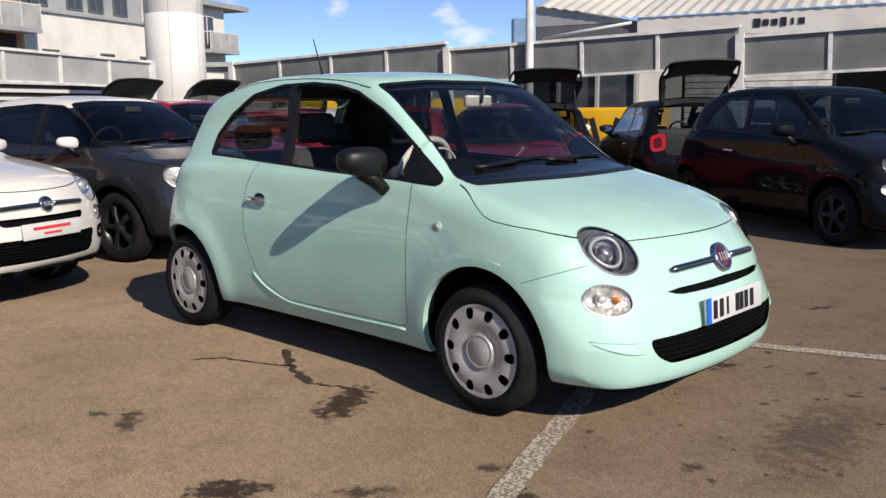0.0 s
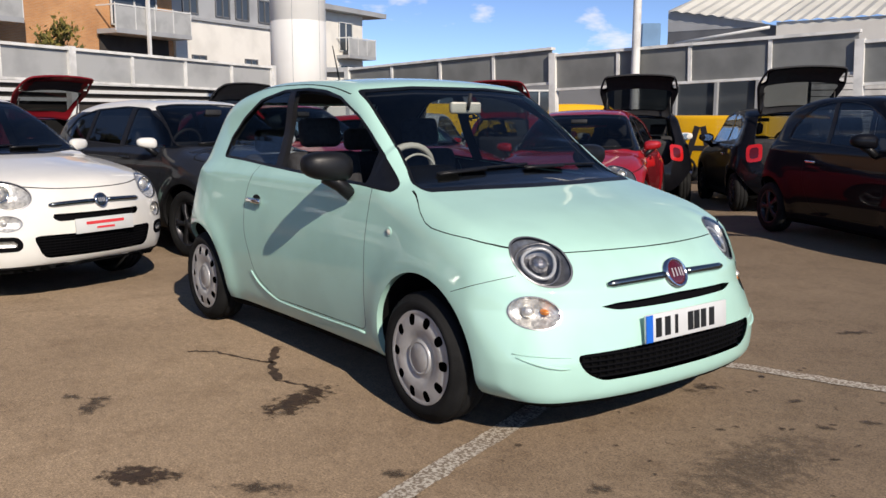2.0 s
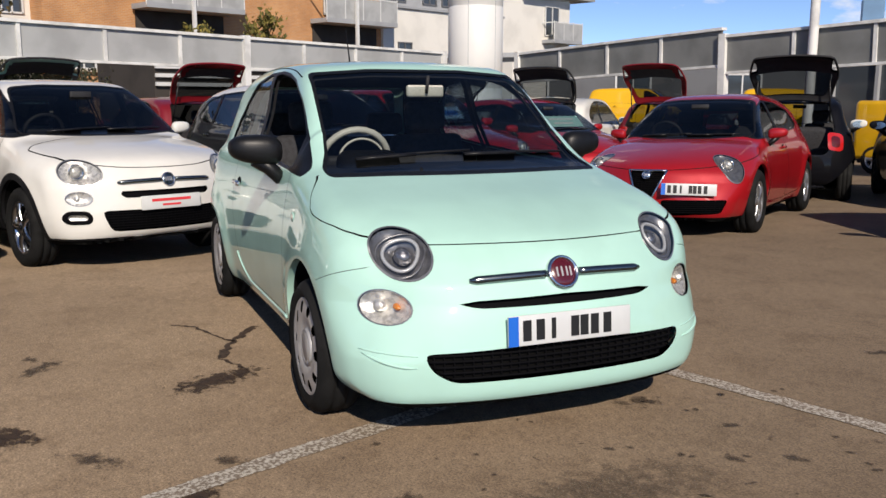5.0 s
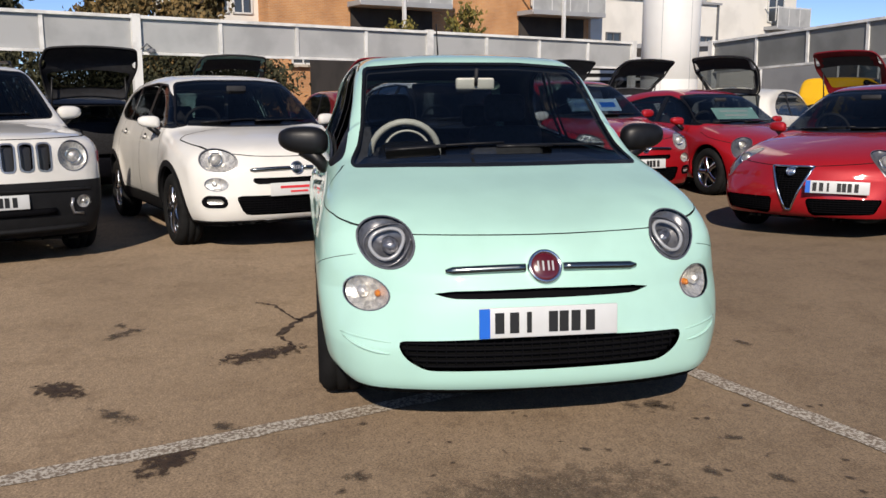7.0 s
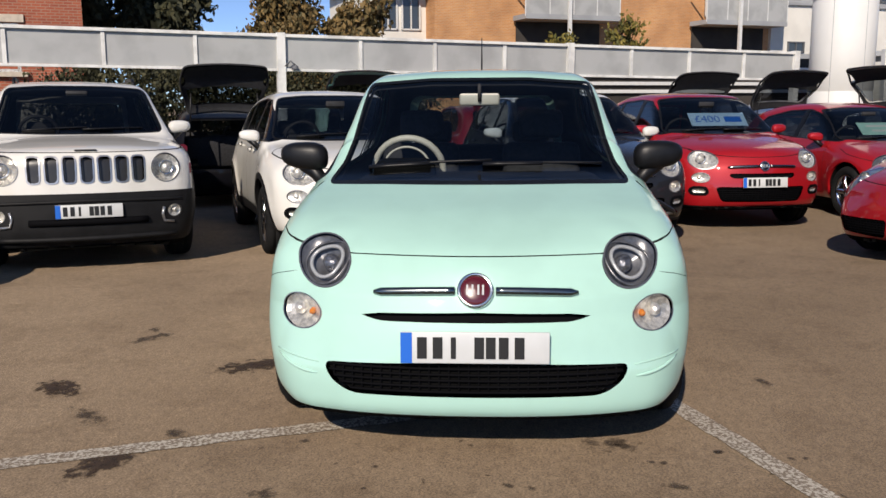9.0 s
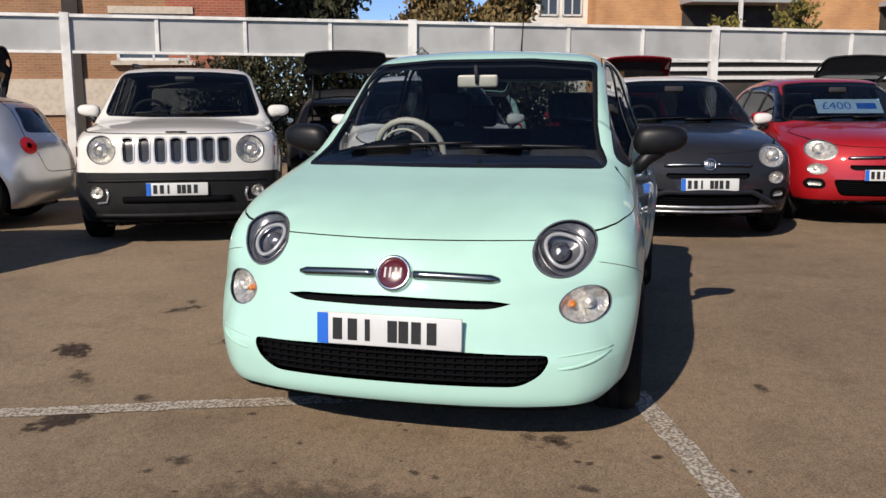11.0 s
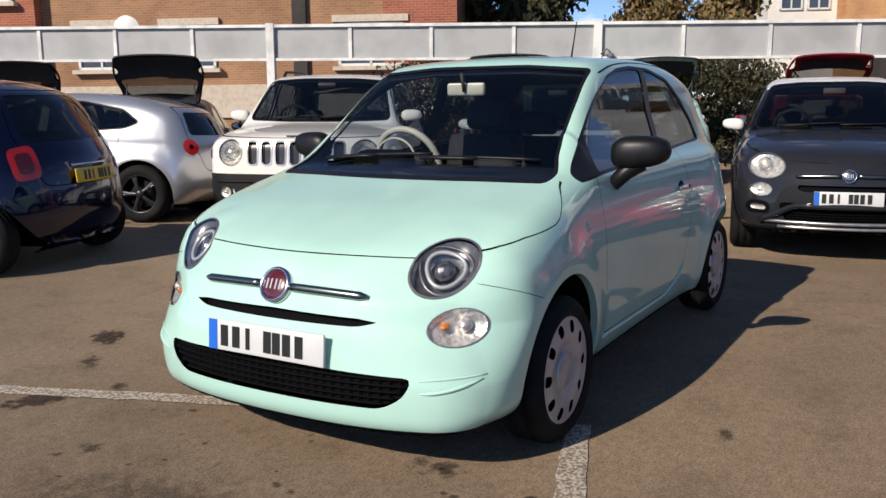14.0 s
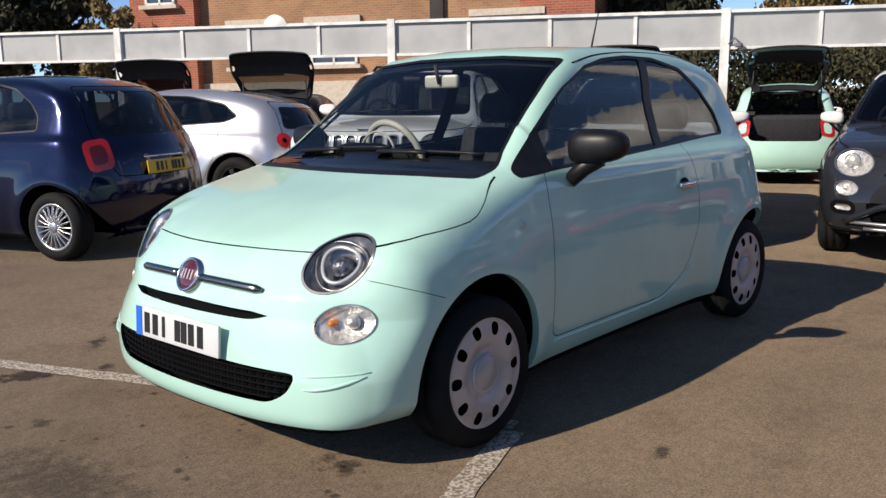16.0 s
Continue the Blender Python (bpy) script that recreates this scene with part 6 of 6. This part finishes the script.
M["leaf_gold"] = foliage("golden_leaves", (0.08, 0.085, 0.02), (0.26, 0.20, 0.04))
M["bark"] = material("bark", (0.07, 0.05, 0.035), 0.9, vary=0.4, scale=12, bump=0.4, bump_scale=30)


def leaves(centres, spread, count, size, seed):
    rnd = random.Random(seed)
    vs, fs = [], []
    for c in centres:
        for _ in range(count):
            d = Vector((rnd.gauss(0, 1), rnd.gauss(0, 1), rnd.gauss(0, 0.8))) * spread
            p = Vector(c) + d
            e = Euler((rnd.uniform(0, 6.3), rnd.uniform(0, 6.3), rnd.uniform(0, 6.3))).to_matrix()
            s = size * rnd.uniform(0.6, 1.4)
            o = len(vs)
            vs += [tuple(p + e @ Vector(q)) for q in ((-s, 0, 0), (0, -s * 0.55, s * 0.12), (s, 0, 0), (0, s * 0.55, s * 0.12))]
            fs.append((o, o + 1, o + 2, o + 3))
    return vs, fs


def tree(name, label, x, y, height, spread, mat, seed, leaf=0.10, count=60, trunk=0.12):
    rnd = random.Random(seed)
    t = thing(name, label, "tree")
    t.matrix_basis = pose(x, y, ground_z(x))
    pts = [Vector((rnd.uniform(-0.1, 0.1) * k, rnd.uniform(-0.1, 0.1) * k, height * 0.8 * k / 5)) for k in range(6)]
    limbs = [tube(pts, [trunk * (1 - 0.14 * k) for k in range(6)], 8)]
    tips = []
    for k in range(26):
        u = rnd.uniform(0.25, 0.98)
        base = Vector((0, 0, height * 0.8 * u))
        a = rnd.uniform(0, 2 * math.pi)
        r = spread * rnd.uniform(0.5, 1.0) * (1.15 - 0.75 * abs(u - 0.45))
        tip = base + Vector((math.cos(a) * r, math.sin(a) * r, rnd.uniform(0.1, 0.35) * height * 0.5))
        mid = (base + tip) / 2 + Vector((0, 0, -0.06 * height * 0.3))
        limbs.append(tube([base, mid, tip], [trunk * 0.4, trunk * 0.25, trunk * 0.08], 5))
        tips += [tip, (tip + mid) / 2, mid + Vector((0, 0, 0.15))]
    part("trunk", merged(*limbs), M["bark"], t)
    part("crown", leaves(tips, spread * 0.16, count, leaf, seed), mat, t, smooth=False)
    return t


tree("conifer_tree", "tall dark green conifer behind the fascia", -27.2, -9.3, 9.5, 1.5, M["leaf_dark"], 3, 0.14, 130, 0.2)
tree("conifer_tree", "tall dark green conifer behind the fascia", -27.0, -7.2, 8.6, 1.4, M["leaf_dark"], 4, 0.14, 130, 0.2)
tree("autumn_tree", "bushy tree with brown autumn leaves", -26.6, -2.9, 5.4, 1.35, M["leaf_autumn"], 5, 0.10, 120, 0.12)
tree("autumn_tree", "bushy tree with brown autumn leaves", -27.0, -0.7, 5.0, 1.1, M["leaf_autumn"], 6, 0.10, 110, 0.12)
tree("broadleaf_tree", "dark green tree beside the brick building", -12.6, -24.2, 8.5, 1.5, M["leaf_dark"], 14, 0.14, 120, 0.2)
tree("broadleaf_tree", "dark green tree beside the brick building", -14.4, -23.4, 8.0, 1.4, M["leaf_dark"], 15, 0.14, 120, 0.2)
tree("autumn_tree", "bushy tree with brown autumn leaves", -14.5, -20.6, 5.0, 0.75, M["leaf_autumn"], 16, 0.10, 110, 0.12)
tree("young_tree", "slim young tree with golden green leaves", -32.1, 8.4, 5.0, 1.0, M["leaf_gold"], 7, 0.09, 46, 0.08)
tree("young_tree", "slim young tree with golden green leaves", -33.2, 6.6, 4.2, 0.9, M["leaf_gold"], 8, 0.09, 40, 0.07)
hedge_c = []
hr = random.Random(11)
for i in range(400):
    k = hr.uniform(-6.0, 1.8)
    hedge_c.append((-17.9 - 0.424 * k + hr.uniform(-0.6, 0.5), 0.3 + 0.906 * k + hr.uniform(-0.4, 0.4), hr.uniform(0.1, 2.05)))
tagged(part("hedge", leaves(hedge_c, 0.24, 90, 0.05, 12), M["leaf_dark"], smooth=False), "dark green and brown hedge behind the posts", "hedge", kind="stuff")

# ---- marks on the asphalt ----
def blot(x, y, rx, ry, turn, seed, mat="stain", z=0.003):
    """A flat stain; its ragged outline comes from its own material."""
    vs = [(rx * math.cos(a) * 1.5, ry * math.sin(a) * 1.5, 0) for a in (2 * math.pi * i / 20 for i in range(20))]
    ob = part("ground_stain", (vs, [tuple(range(20))]), M[mat], smooth=False)
    ob.matrix_basis = pose(x, y, z + 0.0002 * (seed % 5), 0, 0, turn)
    tagged(ob, "dark oily stain on the asphalt", "stain", kind="structure")


STAINS = ((-2.875, 2.365, 0.20, 0.085, 115), (-2.48, 1.51, 0.15, 0.10, 52), (-3.38, 1.61, 0.17, 0.06, 146), (-3.55, 1.56, 0.06, 0.035, 20), (-2.12, 1.82, 0.15, 0.055, 45), (-1.41, 2.755, 0.07, 0.045, 60), (-1.62, 2.10, 0.16, 0.085, 153), (-1.93, 2.27, 0.11, 0.045, 60), (-1.18, 3.37, 0.34, 0.14, 95), (-2.67, 4.82, 0.07, 0.035, 20), (-1.17, 4.17, 0.06, 0.03, 40), (-2.00, 5.62, 0.14, 0.05, 60), (-1.25, 3.96, 0.05, 0.03, 0), (-1.88, 4.00, 0.12, 0.07, 80), (-1.52, 4.16, 0.06, 0.03, 60))
for i, (x, y, rx, ry, turn) in enumerate(STAINS):
    k = 1.0 if i in (0, 8) else 0.78
    blot(x, y, rx * k, ry * k, turn, i + 3, "stain" if i in (0, 1, 6) else "film" if i == 8 else "damp")
rs = random.Random(21)
for i in range(45):
    blot(rs.uniform(-1.9, -0.8), rs.uniform(2.6, 4.8), rs.uniform(0.008, 0.026), rs.uniform(0.007, 0.016), rs.uniform(0, 180), 50 + i, "damp")


def crack(points, w, seed):
    """A thin dark crack that wanders along a line."""
    rnd = random.Random(seed)
    path = curve(points, 7, False)
    vs, fs = [], []
    for i, p in enumerate(path):
        d = path[min(i + 1, len(path) - 1)] - path[max(i - 1, 0)]
        t = np.array([-d[1], d[0]]) / (np.linalg.norm(d) + 1e-9)
        k = w * rnd.uniform(0.35, 1.25)
        q = p + t * rnd.uniform(-0.012, 0.012)
        vs += [(*(q + t * k), 0.0032), (*(q - t * k), 0.0032)]
        if i:
            fs.append((2 * i - 2, 2 * i - 1, 2 * i + 1, 2 * i))
    tagged(part("ground_crack", (vs, fs), M["crack"], smooth=False), "dark wandering crack in the asphalt", "crack", kind="structure")


crack([(-3.98, 2.27), (-3.90, 2.38), (-3.65, 2.48), (-3.50, 2.55)], 0.011, 1)
crack([(-3.78, 2.71), (-3.60, 2.60), (-3.45, 2.52), (-3.22, 2.43)], 0.024, 2)
crack([(-3.22, 2.43), (-3.08, 2.49), (-2.94, 2.53)], 0.010, 4)


# ---- cars ----
hero, hero_skin = build_car(CITY, "hatchback_car", "pale mint green small hatchback with black mirrors and silver wheel covers", M["mint"], (0, 0), (-1.63, 3.477), 0.0, cell=0.02, rims="cover", shell=M["plastic"], wheel_trim="ivory", glass="glass", group="", plates=(True, True), window_down=True)
build_car(CROSS, "crossover_car", "white crossover car with black cladding and a red showroom plate", M["white"], (0.02, 0), (-6.32, 2.52), 22, cell=0.04, show=True, rims="chrome")
build_car(CROSS, "crossover_car", "dark grey crossover car with white roof and white door mirrors", M["grey"], (0.02, 0), (-7.10, 4.77), 12, cell=0.04, rims="dark", roof=M["white"], shell=M["white"], skid=True)
build_car(CROSS, "crossover_car", "bright red crossover car with a price card behind the windscreen", M["red"], (0.02, 0), (-8.54, 6.60), 10, cell=0.04, card=("sticker", "\u00a3400"))
build_car(BOXY, "off_road_car", "white boxy off-road car with a seven-slot grille and dark bumper", M["white"], (0.05, 0), (-5.66, 0.21), 27, cell=0.03)
build_car(HATCH, "hatchback_car", "bright red hatchback with a shield-shaped grille", M["red"], (0.04, 0), (-5.96, 6.97), -55, cell=0.04)
build_car(HATCH, "hatchback_car", "red hatchback with a teal card behind its windscreen", M["red"], (0.0, 0), (-9.2, 9.1), 12, rims="chrome", card=("teal_card", ""))
build_car(CITY, "hatchback_car", "dark blue small hatchback seen from behind with multi-spoke wheels", M["blue"], (3.56, 0), (-4.04, -0.49), -70, cell=0.035, rims="fan", plates=(True, True))
build_car(HATCH, "hatchback_car", "silver three-door hatchback with round tail lamps", M["silver"], (4.25, 0.66), (-6.47, -1.79), -66, rims="dark", plates=(True, False))
build_car(CITY, "hatchback_car", "black small hatchback parked side on", M["black"], (0, 0), (-1.89, 8.64), -28, rims="dark")
build_car(CITY, "hatchback_car", "black small hatchback with raised tailgate", M["black"], (3.5, 0.62), (-6.50, 11.42), 137, gate=100, rims="dark")
build_car(CITY, "hatchback_car", "black small hatchback with raised tailgate and white mirrors", M["black"], (3.5, 0.0), (-8.3, 11.05), 132, gate=100, shell=M["white"], rims="dark")
build_car(HATCH, "hatchback_car", "black hatchback with raised tailgate", M["black"], (4.3, 0), (-11.0, -0.2), 203, gate=106)
build_car(CITY, "hatchback_car", "mint green small hatchback with raised tailgate", M["mint"], (3.5, 0), (-13.08, 1.45), 203, gate=102, shell=M["white"])
build_car(CITY, "hatchback_car", "dark red small hatchback with raised tailgate", M["dark_red"], (3.5, 0), (-13.1, 3.86), 200, gate=99)
build_car(CITY, "hatchback_car", "white small hatchback with raised tailgate", M["white"], (3.5, 0), (-13.0, 9.73), 128, gate=102)
build_car(HATCH, "hatchback_car", "grey hatchback with raised tailgate", M["silver"], (4.3, 0), (-13.9, 8.7), 200, gate=102)
build_car(HATCH, "hatchback_car", "black hatchback with raised tailgate", M["black"], (4.3, 0), (-14.2, 7.3), 200, gate=102)
build_car(CITY, "hatchback_car", "dark red small hatchback with raised tailgate", M["dark_red"], (3.5, 0), (-11.9, 11.3), 120, gate=106)
build_car(HATCH, "hatchback_car", "black hatchback with raised tailgate", M["black"], (4.3, 0), (-8.1, -4.3), 220, gate=106)
build_car(HATCH, "hatchback_car", "dark blue hatchback with raised tailgate", M["blue"], (4.3, 0), (-8.0, -7.4), 220, gate=106)
VAN = dict(BOXY, name="van", dlo=[(1.28, 1.13), (2.0, 1.15), (2.05, 1.57), (1.95, 1.575), (1.65, 1.45)], pillars=[])
for x, y in ((-24.6, 20.4), (-21.0, 24.0)):
    build_car(VAN, "service_van", "bright yellow service van behind the fascia", M["yellow"], (2.1, 0), (x, y), 42, category="van", group="yellow vans", plates=(False, False))

trailer = thing("service_trailer", "low bright yellow service trailer with black painted marks", "trailer")
trailer.matrix_basis = pose(-11.2, 16.5, ground_z(-11.2), 0, 0, 14)
part("body", box(0.38, 0.6, 0.86, 2.2, 1.5, 1.16, 0.09, seg=3), M["yellow"], trailer)
part("skirt", box(0.38, 0.6, 0.26, 2.0, 1.4, 0.10, 0.02), M["plastic"], trailer)
for x in (0.05, 0.78):
    for dx, lean in ((-0.16, 16), (0.16, -16)):
        part("painted_mark", moved(boxes((0, 0, 0, 0.13, 0.006, 0.72)), pose(x + dx, -0.153, 0.86, 0, lean, 0)), M["ink"], trailer, smooth=False)
    part("painted_mark", boxes((x, -0.1545, 0.74, 0.34, 0.006, 0.11)), M["ink"], trailer, smooth=False)
for x in (-0.25, 1.0):
    w = new("wheel")
    w.parent = trailer
    w.matrix_basis = pose(x, -0.06, 0.29, 0, 0, 180)
    for nm, me in wheel_meshes("alloy", 0.29):
        new(nm, me).parent = w


# ---- trim of the mint car ----
def hero_at(s, y, z, out=0.0, side=False):
    p = hero_skin.at(s=s if side else None, y=None if side else y, z=z)
    if side and y < 0:
        p[1] = -p[1]
    n = hero_skin.normal(p.reshape(1, 3))[0]
    return Vector(hero_skin.local(p + n * out)[0])


for side in (1, -1):
    ind = hero_at(0.955, side, 0.784, 0.002, True)
    part("side_repeater", moved(lathe([(0.0, 0.007), (0.011, 0.005), (0.016, 0.0)], 20), Matrix.Translation(ind) @ pose(0, 0, 0, 0, 0, 0 if side > 0 else 180) @ Matrix.Diagonal((1.1, 1, 0.9, 1))), M["ivory"], hero)
    part("repeater_ring", moved(lathe([(0.015, 0.002), (0.021, 0.003), (0.024, -0.002)], 20), Matrix.Translation(ind) @ pose(0, 0, 0, 0, 0, 0 if side > 0 else 180)), M["mint"], hero)
    # raised sill crease along the foot of the door
    line = [(1.18, 0.285), (1.6, 0.276), (2.0, 0.278), (2.13, 0.295), (2.27, 0.345), (2.36, 0.41)]
    part("sill_crease", tube([hero_at(s, side, z, 0.000, True) for s, z in curve(line, 5, False).tolist()], 0.007, 8), M["mint"], hero)
    part("bumper_crease", tube([hero_at(None, side * y, 0.340 + 1.5 * (y - 0.57) ** 2, 0.001) for y in np.linspace(0.575, 0.742, 10)], [0.002, 0.004] + [0.006] * 6 + [0.004, 0.002], 8), M["mint"], hero)
    part("bumper_crease", tube([hero_at(None, side * y, 0.380 + 0.09 * (y - 0.56), 0.000) for y in np.linspace(0.57, 0.750, 10)], [0.002, 0.003] + [0.004] * 6 + [0.003, 0.002], 8), M["mint"], hero)
    # roof rail line and drip channel
    rl = [(1.62, 1.392), (1.85, 1.432), (2.2, 1.452), (2.6, 1.440), (2.85, 1.392)]
    part("roof_seam", tube([hero_at(s, side, z, -0.002, True) for s, z in curve(rl, 5, False).tolist()], 0.0045, 6), M["gap"], hero)
ant = Vector(hero_skin.local(hero_skin.at(s=2.70, y=0.0))[0])
part("aerial", merged(tube([ant, ant + Vector((-0.02, 0, 0.03))], [0.022, 0.010], 10), tube([ant + Vector((-0.02, 0, 0.03)), ant + Vector((-0.10, 0, 0.25))], [0.006, 0.003], 8)), M["plastic"], hero)
